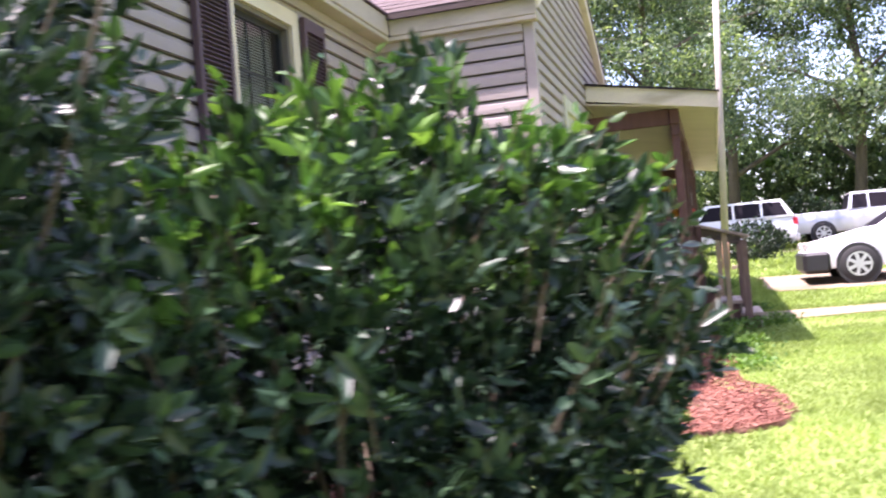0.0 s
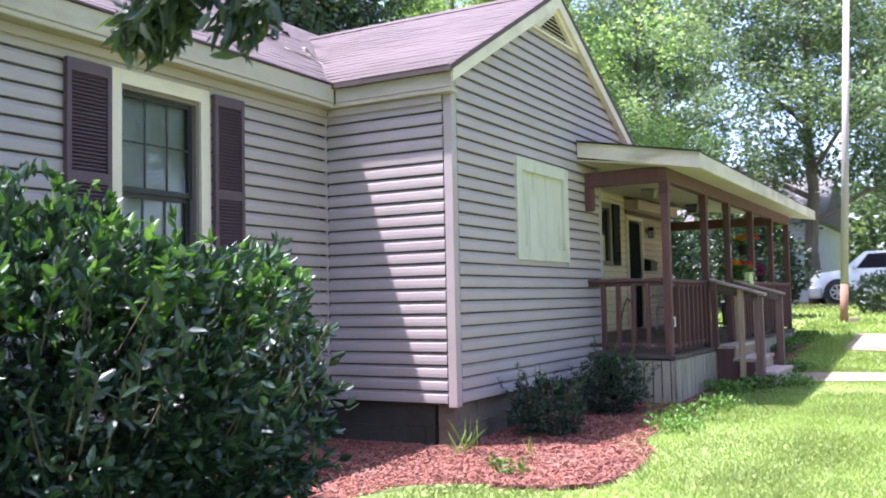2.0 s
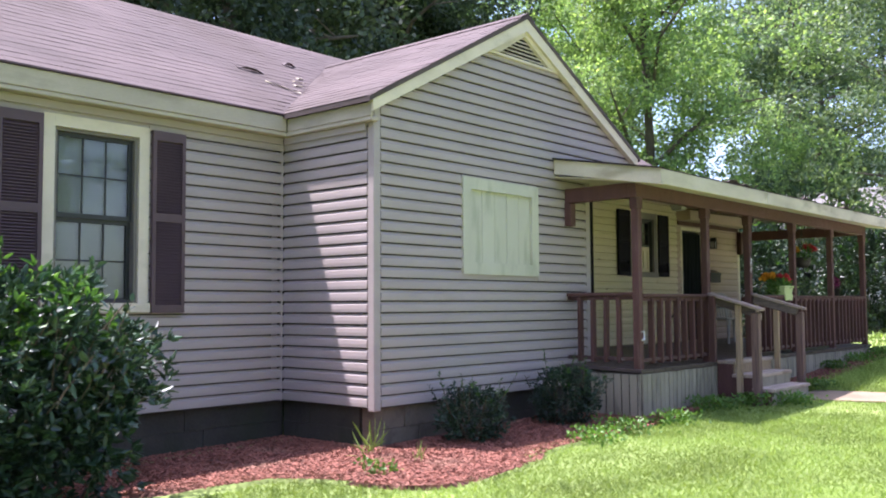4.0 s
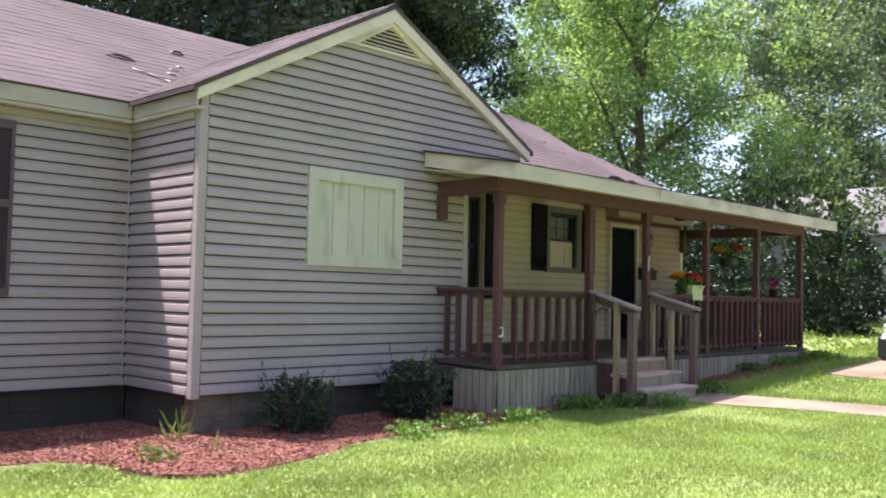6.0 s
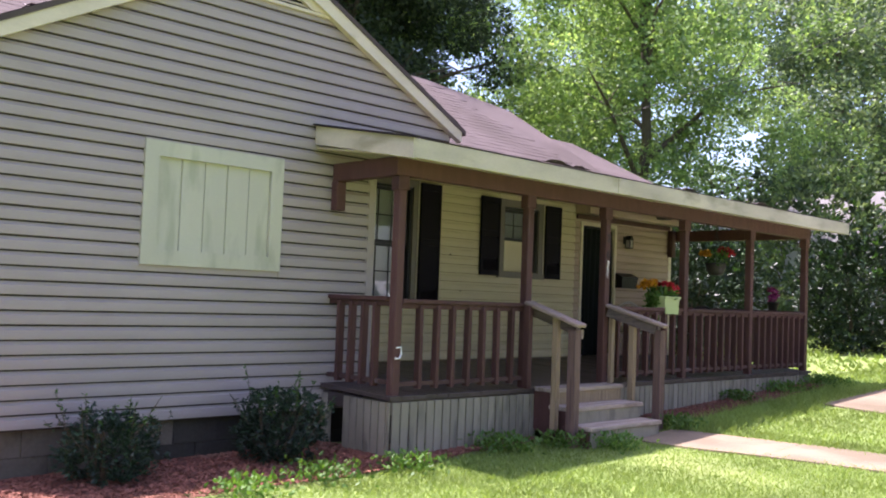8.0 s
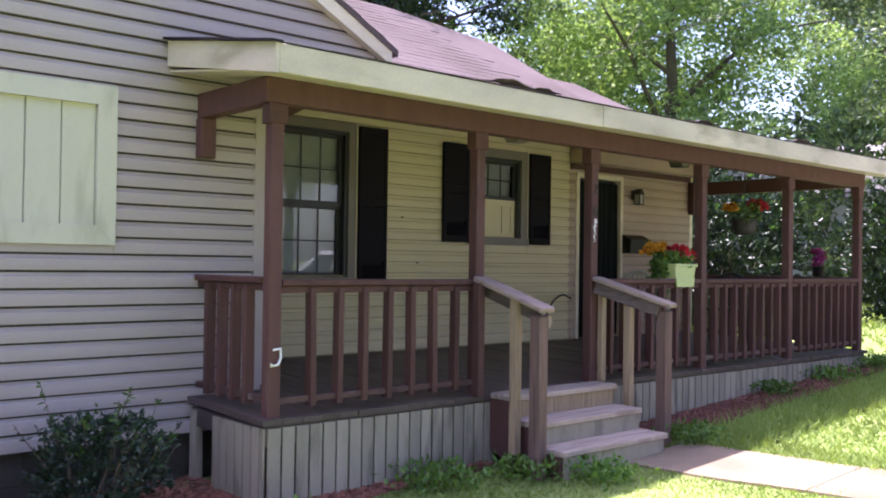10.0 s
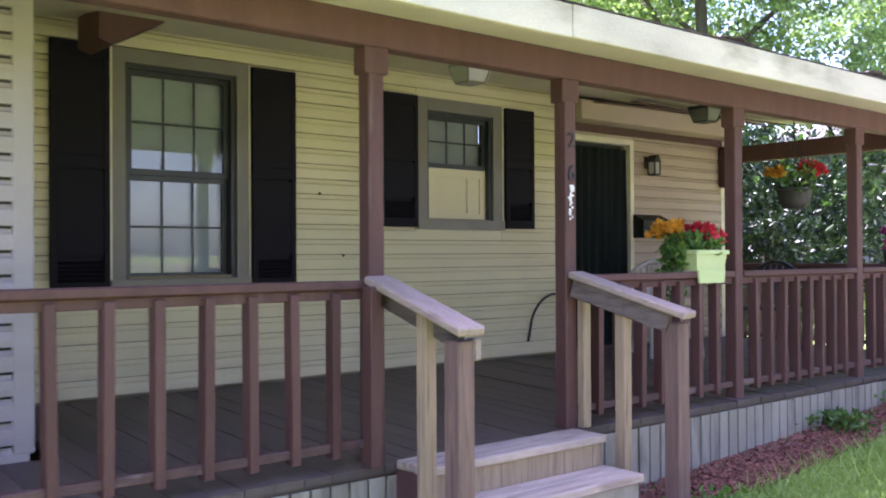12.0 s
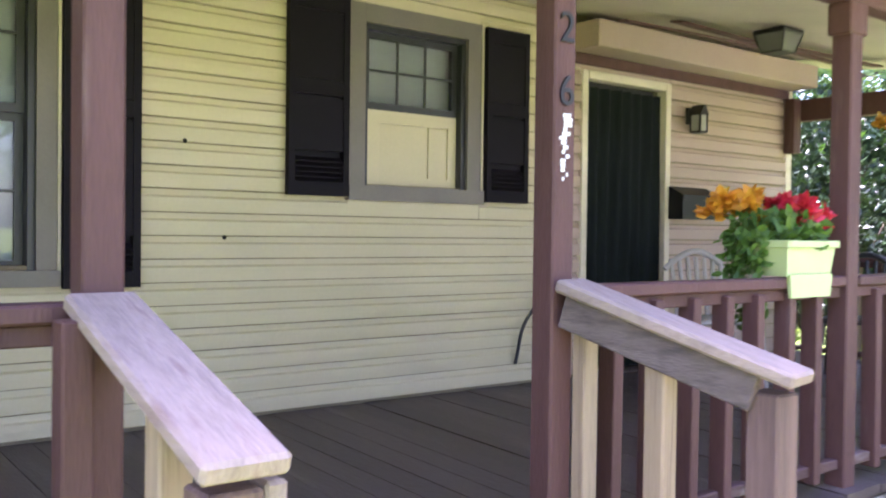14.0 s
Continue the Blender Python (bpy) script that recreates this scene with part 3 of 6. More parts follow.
OR = Vector((EX, 0, EAVE))
for x, y, L, W, turn, lift, material, label in ((-2.95, 7.95, 0.42, 0.06, -0.5, 0.01, M_FASC, "pale torn shingle"), (-3.12, 8.3, 0.14, 0.05, 0.2, 0.01, M_FASC, "pale torn shingle"), (-3.26, 8.42, 0.16, 0.04, 0.1, 0.01, M_FASC, "pale torn shingle"),
                                                (-3.4, 8.56, 0.12, 0.05, 0.3, 0.012, M_FASC, "pale torn shingle"), (-3.30, 7.75, 0.34, 0.07, -0.1, 0.035, M_ROOF, "lifted shingle"), (-3.85, 8.75, 0.2, 0.07, 0.1, 0.04, M_SHUT, "dark lifted shingle")):
    torn(OR, V, y, (x - EX) / V.x, L, W, turn, lift, material, label)

# eaves: fascia, soffit
trim_piece("fascia_left", (EX - 0.02, -4.2, 2.985), (EX + 0.012, GEY + 0.048, 3.145), M_EAVE, "stained tan fascia board along the front eave")
trim_piece("soffit_left", (MX + 0.002, -4.2, 2.945), (EX + 0.004, GEY + 0.05, 2.983), M_EAVE, "tan soffit under the front eave")
trim_piece("fascia_stub", (EX + 0.014, GEY + 0.05, 2.985), (GXF - 0.03, GEY + 0.08, 3.12), M_EAVE, "stained tan fascia board over the return wall")
trim_piece("soffit_stub", (MX + 0.002, GEY + 0.052, 2.945), (GXF - 0.03, C0 - 0.003, 2.983), M_EAVE, "tan soffit over the return wall")
trim_piece("drip_edge", (EX - 0.01, -4.2, 3.147), (EX + 0.03, GEY, 3.166), M_SHUT, "dark shingle edge of the eave", 0.002)
trim_piece("frieze_left", (MX + 0.027, -4.0, 2.875), (MX + 0.05, C0 - 0.052, 2.943), M_SIDE, "plain taupe frieze board under the front eave", 0.004)
trim_piece("frieze_stub", (MX + 0.052, C0 - 0.05, 2.875), (GX - 0.062, C0 - 0.027, 2.943), M_SIDE, "plain taupe frieze board over the return wall", 0.004)
for s, nm in ((-1, "trim_rake_left"), (1, "trim_rake_right")):
    bm = bmesh.new()
    ye, w = CA + s * (CA - GEY - 0.055), 0.15
    prism(bm, [(ye, EAVE - 0.012 + 0.055 * GSL), (CA, 4.487), (CA, 4.487 - w * 1.2), (ye, EAVE - w + 0.02)], GX + 0.022, GX + 0.09, "x")
    tagged(part(nm, bm, M_TRIM), "cream rake board along the gable edge", "trim", "", "structure")


# gable vent
def gable_vent():
    v = thing("gable_vent", (GX, CA, 3.985), "cream framed triangular louvered gable vent", "vent", "", "structure")
    pitch, half, wide = 1.37 / (CA - C0), 0.46, 0.80
    bm = bmesh.new()
    prism(bm, [(-half - 0.1, 0.0), (half + 0.1, 0.0), (0, (half + 0.1) * pitch)], 0.0, 0.012, "x")
    # Near-black sheet paints the shade behind the louvers.
    part("backing", bm, M_DARK, v)
    for k in range(6):
        z = 0.012 + k * 0.043
        w = half - (z + 0.03) / pitch + 0.03
        if w > 0.03:
            m = Matrix.Translation((0.028, 0, z + 0.018)) @ Matrix.Rotation(radians(40), 4, "Y")
            part("slat", bx((-0.02, -w, -0.003), (0.02, w, 0.003), 0, m), M_TRIM, v)
    for s in (-1, 1):
        bm = bmesh.new()
        prism(bm, [(s * wide, 0.0), (0, wide * pitch), (0, (half + 0.19) * pitch), (s * (half + 0.19), 0.0)], 0.013, 0.046, "x")
        part("frame", bm, M_TRIM, v)
        bm = bmesh.new()
        prism(bm, [(s * (half + 0.186), 0.0), (0, (half + 0.186) * pitch), (0, half * pitch), (s * half, 0.0)], 0.013, 0.056, "x")
        part("frame", bm, M_TRIM, v)
    part("sill", bx((0.013, -wide - 0.02, -0.032), (0.05, wide + 0.02, -0.001), 0.004), M_TRIM, v)


gable_vent()


# ---- windows, shutters, boarded opening ----
def window(name, P, u0, u1, z0, z1, trim_w, trim_mat, cols, rows, label, out=0.03, panel=False):
    w = new(name)
    tagged(w, label, "window", "", "structure")

    def bar(nm, a, b, o0, o1, c, d, material, parent):
        return fixed(link(nm, hexa(P, (a, b), (a, b), o0, o1, c, d), HEX, material, parent))
    t = trim_w
    fr = bar("window_frame", u0, u0 + t, -0.02, out, z0, z1, trim_mat, w)
    bar("window_frame", u1 - t, u1, -0.02, out, z0, z1, trim_mat, w)
    bar("window_frame", u0 + t, u1 - t, -0.02, out + 0.001, z1 - t, z1, trim_mat, w)
    bar("window_sill", u0 - 0.01, u1 + 0.01, -0.02, out + 0.025, z0 - 0.01, z0 + t * 0.7, trim_mat, w)
    a, b, c, d = u0 + t, u1 - t, z0 + t * 0.7, z1 - t
    for e0, e1 in ((a, a + 0.03), (b - 0.03, b)):
        bar("jamb", e0, e1, -0.12, 0.005, c, d, M_SASH if trim_mat is M_WTRIM else M_WTRIM, w)
    bar("jamb", a + 0.03, b - 0.03, -0.12, 0.005, d - 0.03, d, M_SASH if trim_mat is M_WTRIM else M_WTRIM, w)
    a, b, d = a + 0.03, b - 0.03, d - 0.03
    mid = (c + d) / 2
    for k, (s0, s1) in enumerate(((mid, d), (c, mid))):
        o = -0.065 - 0.025 * (k == 1) + 0.025
        sash = bar("sash", a, a + 0.035, o - 0.025, o, s0, s1, M_SASH, w)
        bar("sash", b - 0.035, b, o - 0.025, o, s0, s1, M_SASH, w)
        bar("sash", a + 0.035, b - 0.035, o - 0.025, o + 0.001, s0, s0 + 0.04, M_SASH, w)
        bar("sash", a + 0.035, b - 0.035, o - 0.025, o + 0.001, s1 - 0.035, s1, M_SASH, w)
        if panel and k == 1:
            pn = bar("panel", a + 0.002, b - 0.002, o + 0.002, o + 0.012, s0 - 0.0, s1 + 0.02, M_YEL, w)
            for e0, e1, f0, f1 in ((a + 0.002, a + 0.11, s0, s1 + 0.02), (b - 0.06, b - 0.002, s0, s1 + 0.02), (a + 0.11, b - 0.06, s1 - 0.07, s1 + 0.02),
                                   (a + 0.11, b - 0.06, s0, s0 + 0.06), (b - 0.2, b - 0.185, s0 + 0.06, s1 - 0.07)):
                bar("panel_rail", e0, e1, o + 0.0125, o + 0.024, f0, f1, M_YEL, w)
            continue
        p0, p1, q0, q1 = a + 0.035, b - 0.035, s0 + 0.04, s1 - 0.035
        pane = link("pane", [P(p0, o - 0.014, q0), P(p1, o - 0.014, q0), P(p1, o - 0.014, q1), P(p0, o - 0.014, q1)], [(0, 1, 2, 3)], M_GLASS, w)
        pane.visible_shadow = False
        for i in range(1, cols):
            u = p0 + (p1 - p0) * i / cols
            bar("muntin", u - 0.007, u + 0.007, o - 0.011, o - 0.003, q0, q1, M_SASH, w)
        for j in range(1, rows):
            z = q0 + (q1 - q0) * j / rows
            bar("muntin", p0, p1, o - 0.0112, o - 0.0035, z - 0.007, z + 0.007, M_SASH, w)
    verts, faces = [], []
    z = c
    while z < d:
        k = len(verts)
        lo, hi = (-0.112, -0.128) if trim_mat is M_TRIM else (-0.135, -0.115)
        verts += [P(a, lo, z), P(b, lo, z), P(b, hi, z + 0.02), P(a, hi, z + 0.02)]
        faces.append((k, k + 1, k + 2, k + 3))
        z += 0.0185
    link("blind", verts, faces, M_BLIND, w, "lowered white slatted blind")
    # Near-black sheet added as the unlit depth of the room.
    bar("room_shade_sheet", a - 0.3, b + 0.3, -0.6, -0.55, c - 0.3, d + 0.3, M_DARK, w)


window("window_1", PM, wa0, wa1, waz0, waz1, 0.10, M_TRIM, 3, 2, "double-hung window with cream trim and white blinds")
window("window_2", PM, *w1, 0.085, M_WTRIM, 3, 2, "tall double-hung porch window with taupe trim and dark grid")
window("window_3", PM, *w2, 0.10, M_WTRIM, 3, 2, "small porch window with taupe trim and a yellow panel filling the lower half", panel=True)


for w in (w1, w2):
    for a in (w[0] - 0.013, w[1] + 0.001):
        ob = fixed(link("trim_channel", hexa(PM, (a, a + 0.012), (a, a + 0.012), 0.0, 0.036, w[2], w[3]), HEX, M_TRIM))
        tagged(ob, "thin cream siding channel beside a porch window", "trim", "", "structure")


def shutter(P, u0, u1, z0, z1, material, label, slats=True):
    s = thing("shutter", P((u0 + u1) / 2, 0, z0), label, "shutter", "window shutters")
    org = P((u0 + u1) / 2, 0, z0)

    def bar(nm, a, b, o0, o1, c, d):
        v = [p - org for p in hexa(P, (a, b), (a, b), o0 + 0.024, o1 + 0.024, c, d)]
        return fixed(link(nm, v, HEX, material, s))
    st = 0.035
    bar("stile", u0, u0 + st, 0.008, 0.045, z0, z1)
    bar("stile", u1 - st, u1, 0.008, 0.045, z0, z1)
    h = z1 - z0
    m0 = z0 + h * 0.50
    for c, d in ((z0, z0 + 0.07), (m0, m0 + 0.075), (z1 - 0.085, z1)):
        bar("rail", u0 + st, u1 - st, 0.008, 0.044, c, d)
    bar("backing", u0 + st, u1 - st, 0.006, 0.012, z0 + 0.05, z1 - 0.05)
    verts, faces = [], []
    for c, d in ((z0 + 0.07, m0), (m0 + 0.075, z1 - 0.085)):
        if not slats and c > z0 + 0.1:
            continue
        z = c
        top = d if slats else c + 0.14
        while z < top - 0.01:
            k = len(verts)
            verts += [p - org for p in (P(u0 + st, 0.064, z), P(u1 - st, 0.064, z), P(u1 - st, 0.036, z + 0.024), P(u0 + st, 0.036, z + 0.024),
                                        P(u0 + st, 0.064, z - 0.005), P(u1 - st, 0.064, z - 0.005))]
            faces += [(k, k + 1, k + 2, k + 3), (k + 4, k + 5, k + 1, k)]
            z += 0.0262
    if verts:
        link("louvers", verts, faces, material, s)
    if not slats:
        bar("raised_panel", u0 + st + 0.002, u1 - st - 0.002, 0.012, 0.041, z0 + 0.23, m0 - 0.015)
        bar("raised_panel", u0 + st + 0.002, u1 - st - 0.002, 0.012, 0.041, m0 + 0.078, z1 - 0.088)


shutter(PM, 4.53, 4.895, 1.18, 2.82, M_SHUT, "maroon louvered shutter beside the front window")
shutter(PM, 5.895, 6.23, 1.18, 2.82, M_SHUT, "maroon louvered shutter beside the front window")
shutter(PM, 11.545, 11.895, 1.245, 2.775, M_SHUTB, "black paneled shutter beside the tall porch window", False)
shutter(PM, 12.872, 13.205, 1.245, 2.765, M_SHUTB, "black paneled shutter beside the tall porch window", False)
shutter(PM, 13.945, 14.298, 1.69, 2.72, M_SHUTB, "black paneled shutter beside the small porch window", False)
shutter(PM, 15.242, 15.572, 1.69, 2.712, M_SHUTB, "black paneled shutter beside the small porch window", False)


def boarded():
    b = thing("boarded_window", (GX, 9.34, 1.555), "pale cream window opening boarded over with vertical planks", "window", "", "structure")
    y0, y1, h = -0.662, 0.662, 1.012
    w = 0.125
    for s0, s1 in ((y0, y0 + w), (y1 - w, y1)):
        bm = bmesh.new()
        inn = s0 > 0
        a, c = (s0, s1) if not inn else (s1, s0)
        prism(bm, [(a, 0), (a, h), (c, h - w), (c, w)], 0.0, 0.04, "x")
        part("frame", bm, M_BOARD, b)
    for z0, z1 in ((0, w), (h, h - w)):
        bm = bmesh.new()
        prism(bm, [(y0 + 0.002, z0), (y1 - 0.002, z0), (y1 - w, z1), (y0 + w, z1)], 0.0, 0.039, "x")
        part("frame", bm, M_BOARD, b)
    n = 5
    for i in range(n):
        a = y0 + w + (y1 - y0 - 2 * w) * i / n
        c = y0 + w + (y1 - y0 - 2 * w) * (i + 1) / n
        part("plank", bx((-0.03, a + 0.003, w - 0.02), (0.008 + 0.002 * (i % 2), c - 0.003, h - w + 0.02), 0.003), M_BOARD, b)
    # Near-black sheet paints the shade in the plank seams.
    part("backing", bx((-0.05, y0 + 0.02, 0.02), (-0.032, y1 - 0.02, h - 0.02)), M_DARK, b)


boarded()

# door with dark curtain
door = new("door_1")
tagged(door, "front doorway with cream casing and a dark curtain hung across", "door", "", "structure")
for a, b in ((dr[0], dr[0] + 0.055), (dr[1] - 0.055, dr[1])):
    part("casing", bx((MX - 0.05, a, 0.59), (MX + 0.035, b, dr[3]), 0.005), M_TRIM, door)
part("casing", bx((MX - 0.05, dr[0] + 0.055, dr[3] - 0.055), (MX + 0.036, dr[1] - 0.055, dr[3]), 0.005), M_TRIM, door)
part("door_leaf", bx((MX - 0.12, dr[0] + 0.05, 0.58), (MX - 0.09, dr[1] - 0.05, dr[3] - 0.05)), M_BLACK, door)
part("threshold", bx((MX - 0.05, dr[0], 0.56), (MX + 0.05, dr[1], 0.60), 0.005), M_DECK, door)
verts, faces, nseg = [], [], 60
for j in range(9):
    for i in range(nseg + 1):
        y = dr[0] + 0.06 + (dr[1] - dr[0] - 0.12) * i / nseg
        z = 0.62 + (dr[3] - 0.09 - 0.62) * j / 8
        f = 0.026 * math.sin(i * 0.75 + 0.5 * math.sin(j * 0.6)) * (1.15 - 0.07 * j) + 0.01 * math.sin(i * 0.21 + j * 0.2)
        verts.append((MX - 0.035 + f, y, z))
for j in range(8):
    for i in range(nseg):
        k = j * (nseg + 1) + i
        faces.append((k, k + 1, k + nseg + 2, k + nseg + 1))
link("curtain", verts, faces, M_CURT, door, "dark green curtain with vertical folds", True)

# ---- porch ----
Y0, Y1 = 10.55, 18.58
POSTS = [10.62, 12.335, 13.635, 15.25, 16.88, 18.52]
DZ = lambda x: 0.515 + (0.59 - 0.515) * (0.03 - x) / (0.03 - MX)
RAIL = 1.355

porch_roof = new("porch_roof")
tagged(porch_roof, "low sloping porch roof with faded red shingles", "roof", "", "structure")
slab("porch_slope", [(0.42, 10.34, 2.69), (0.42, 18.96, 2.69), (GX + 0.02, 18.96, 2.935), (GX + 0.02, 10.34, 2.935)], M_ROOF, porch_roof, 0.02)
slab("porch_slope", [(GX + 0.02, CR + 0.2, 2.935), (GX + 0.02, 18.96, 2.935), (EX - 0.1, 18.96, 3.15), (EX - 0.1, CR + 0.2, 3.15)], M_ROOF, porch_roof, 0.02)
Vp = Vector((-1.385, 0, 0.245)).normalized()
shingles(porch_roof, Vector((0.44, 10.36, 2.688)), Vector((0, 1, 0)), Vp, 8.6, 18, lambda u, v: v < 1.40 or u > 1.5, rng)
for y, L, lift in ((12.2, 0.45, 0.035), (12.55, 0.3, 0.02), (14.6, 0.35, 0.022), (16.3, 0.4, 0.03)):
    torn(Vector((0.44, 0, 2.69)), Vp, y, 0.045, L, 0.13, 0.03, lift, M_ROOF, "lifted shingle at the porch roof edge")
bm = bmesh.new()
box(bm, (0.40, 10.36, 2.52), (0.435, 13.2, 2.683), 0.004)
box(bm, (0.401, 13.204, 2.523), (0.437, 18.955, 2.685), 0.004)
tagged(part("fascia_porch_front", bm, M_FASC), "weathered cream fascia board along the porch roof", "trim", "", "structure")
for y, nm in ((10.335, "fascia_porch_left"), (18.93, "fascia_porch_right")):
    bm = bmesh.new()
    prism(bm, [(0.437, 2.515), (0.437, 2.685), (GX + 0.03, 2.925), (GX + 0.03, 2.755)], y, y + 0.024, "y")
    tagged(part(nm, bm, M_FASC), "weathered cream sloping fascia at the porch roof end", "trim", "", "structure")
bm = bmesh.new()
prism(bm, [(0.45, 2.685), (0.45, 2.697), (GX + 0.03, 2.945), (GX + 0.03, 2.93)], 10.30, 10.38, "y")
tagged(part("drip_metal", bm, M_SHUTB), "dark metal drip edge bent up at the porch roof corner", "trim", "", "structure")
ceil = bmesh.new()
yb = 10.36
while yb < 18.93:
    prism(ceil, [(0.40, 2.53), (0.40, 2.545), (MX + (0.03 if yb > CR else 1.33), 2.925 if yb > CR else 2.735), (MX + (0.03 if yb > CR else 1.33), 2.91 if yb > CR else 2.72)], yb, min(yb + 0.098, 18.93), "y")
    yb += 0.1
tagged(part("ceiling", ceil, M_CEIL), "beige beadboard porch ceiling with one sagging strip", "ceiling", "", "structure")
trim_piece("beam_front", (PX - 0.05, Y0 - 0.02, 2.43), (PX + 0.05, 18.6, 2.585), M_BRN, "red-brown stained beam over the porch posts")
trim_piece("beam_left", (GX + 0.02, 10.56, 2.43), (PX - 0.052, 10.65, 2.60), M_BRN, "red-brown beam from the wing to the corner post")
trim_piece("beam_right", (MX + 0.03, 18.47, 2.43), (PX - 0.052, 18.56, 2.60), M_BRN, "red-brown beam across the porch end")
trim_piece("bracket_left", (GX + 0.021, 10.55, 2.16), (GX + 0.11, 10.66, 2.43), M_BRN, "red-brown wood block under the beam end")
trim_piece("bracket_right", (MX + 0.031, 18.36, 2.17), (MX + 0.12, 18.46, 2.60), M_BRN, "red-brown wood block under the beam end")
trim_piece("cornice_porch", (MX + 0.002, 15.96, 2.67), (MX + 0.27, 18.44, 2.84), M_TAN, "tan boxed cornice over the front door")
trim_piece("frieze_porch", (MX + 0.021, 15.96, 2.60), (MX + 0.05, 18.40, 2.668), M_BRN, "brown frieze board over the front door", 0.003)
bm = bmesh.new()
for x, y0, y1, sag in ((-1.78, 15.9, 17.5, 1.2), (-1.62, 16.2, 18.3, -1.0), (-1.5, 16.9, 18.35, 0.8)):
    m = Matrix.Translation((x, (y0 + y1) / 2, 2.79 + 0.143 * (-1.78 - x))) @ Matrix.Rotation(radians(sag), 4, "X") @ Matrix.Rotation(radians(8), 4, "Y")
    box(bm, (-0.045, (y0 - y1) / 2, -0.008), (0.045, (y1 - y0) / 2, 0.004), 0, m)
tagged(part("hanging_strip", bm, M_BRN), "loose brown strips sagging from the porch ceiling", "trim", "", "structure")


bm = bmesh.new()
prism(bm, [(11.62, 2.85), (11.62, 2.67), (11.69, 2.645), (12.06, 2.85)], -1.95, -1.6, "x")
tagged(part("beam_stub", bm, M_BRN), "cut-off brown beam end under the porch ceiling", "trim", "", "structure")


def porch_post(y):
    p = thing("porch_post", (PX, y, 0.51), "red-brown square porch post with a boxed cap", "post", "porch posts")
    part("shaft", bx((-0.043, -0.043, 0.0), (0.043, 0.043, 1.915), 0.006), M_BRN, p)
    part("cap", bx((-0.0495, -0.066, 1.795), (0.0495, 0.066, 1.92), 0.006), M_BRN, p)
    return p


posts = [porch_post(POSTS[0])]
for y in POSTS[1:]:
    posts.append(copy_thing(posts[0], pose(PX, y, 0.51)))

# house number on the third post
for txt, z in (("2", 2.055), ("6", 1.875)):
    cu = bpy.data.curves.new("house_number", "FONT")
    cu.body, cu.size, cu.extrude, cu.align_x = txt, 0.125, 0.003, "CENTER"
    tmp = new("house_number", cu)
    me = bpy.data.meshes.new_from_object(tmp)
    bpy.data.objects.remove(tmp)
    me.materials.append(M_BLACK)
    ob = new("house_number", me)
    ob.matrix_world = pose(PX + 0.0475, POSTS[2], z, 90, 0, 90)
    tagged(ob, "small dark metal house number %s on a porch post" % txt, "house number", "house numbers")
bm = bmesh.new()
random.seed(5)
for i in range(15):
    z = 1.845 - 0.013 * i
    w = 0.02 * (1 - i / 22) * random.uniform(0.4, 1)
    yy = random.uniform(-0.012, 0.012)
    box(bm, (0.043, yy - w, z - 0.005), (0.0455, yy + w, z + 0.006))
ob = part("paint_scar", bm, M_WHITE)
ob.matrix_world = pose(PX, POSTS[2], 0)
tagged(ob, "peeled white paint scar on the numbered post", "paint mark")


def railing(a, b, n, label, x=PX, axis="y", shift=0.0):
    """A run of railing from a to b with n balusters."""
    L = b - a
    at = (x, (a + b) / 2, 0.515) if axis == "y" else ((a + b) / 2, x, 0.53)
    r = thing("railing", at, label, "railing", "porch railings", "", 0 if axis == "y" else -90)
    part("top_rail", bx((-0.045, -L / 2, RAIL - 0.515 - 0.04), (0.045, L / 2, RAIL - 0.515), 0.006), M_BRN, r)
    part("sub_rail", bx((-0.02, -L / 2, RAIL - 0.515 - 0.085), (0.02, L / 2, RAIL - 0.515 - 0.041), 0.004), M_BRN, r)
    part("bottom_rail", bx((-0.022, -L / 2, 0.075), (0.022, L / 2, 0.115), 0.004), M_BRNW, r, "worn paint on the bottom rail")
    first = None
    for i in range(n):
        y = -L / 2 + L * (i + 1) / (n + 1) + shift
        if first is None:
            first = part("baluster", bx((-0.034, -0.021, 0), (0.034, 0.021, RAIL - 0.515 - 0.085 - 0.02), 0.003), M_BRN, r)
            ob = first
        else:
            ob = new("baluster", first.data)
            ob.parent = r
        ob.location = (0.012, y, 0.05)
        ob.rotation_euler = (radians(random.uniform(-0.8, 0.8)), 0, radians(random.uniform(-3, 3)))


railing(POSTS[0] + 0.05, POSTS[1] - 0.05, 7, "red-brown wood porch railing with square balusters", shift=0.03)
railing(POSTS[2] + 0.05, POSTS[3] - 0.05, 7, "red-brown wood porch railing holding a flower box")
railing(POSTS[3] + 0.05, POSTS[4] - 0.05, 8, "red-brown wood porch railing with square balusters")
railing(POSTS[4] + 0.05, POSTS[5] - 0.05, 8, "red-brown wood porch railing with square balusters")
railing(GX + 0.03, PX - 0.05, 4, "short red-brown porch railing against the siding", 10.60, "x")
railing(MX + 0.04, PX - 0.05, 11, "red-brown wood railing across the porch end", 18.52, "x")

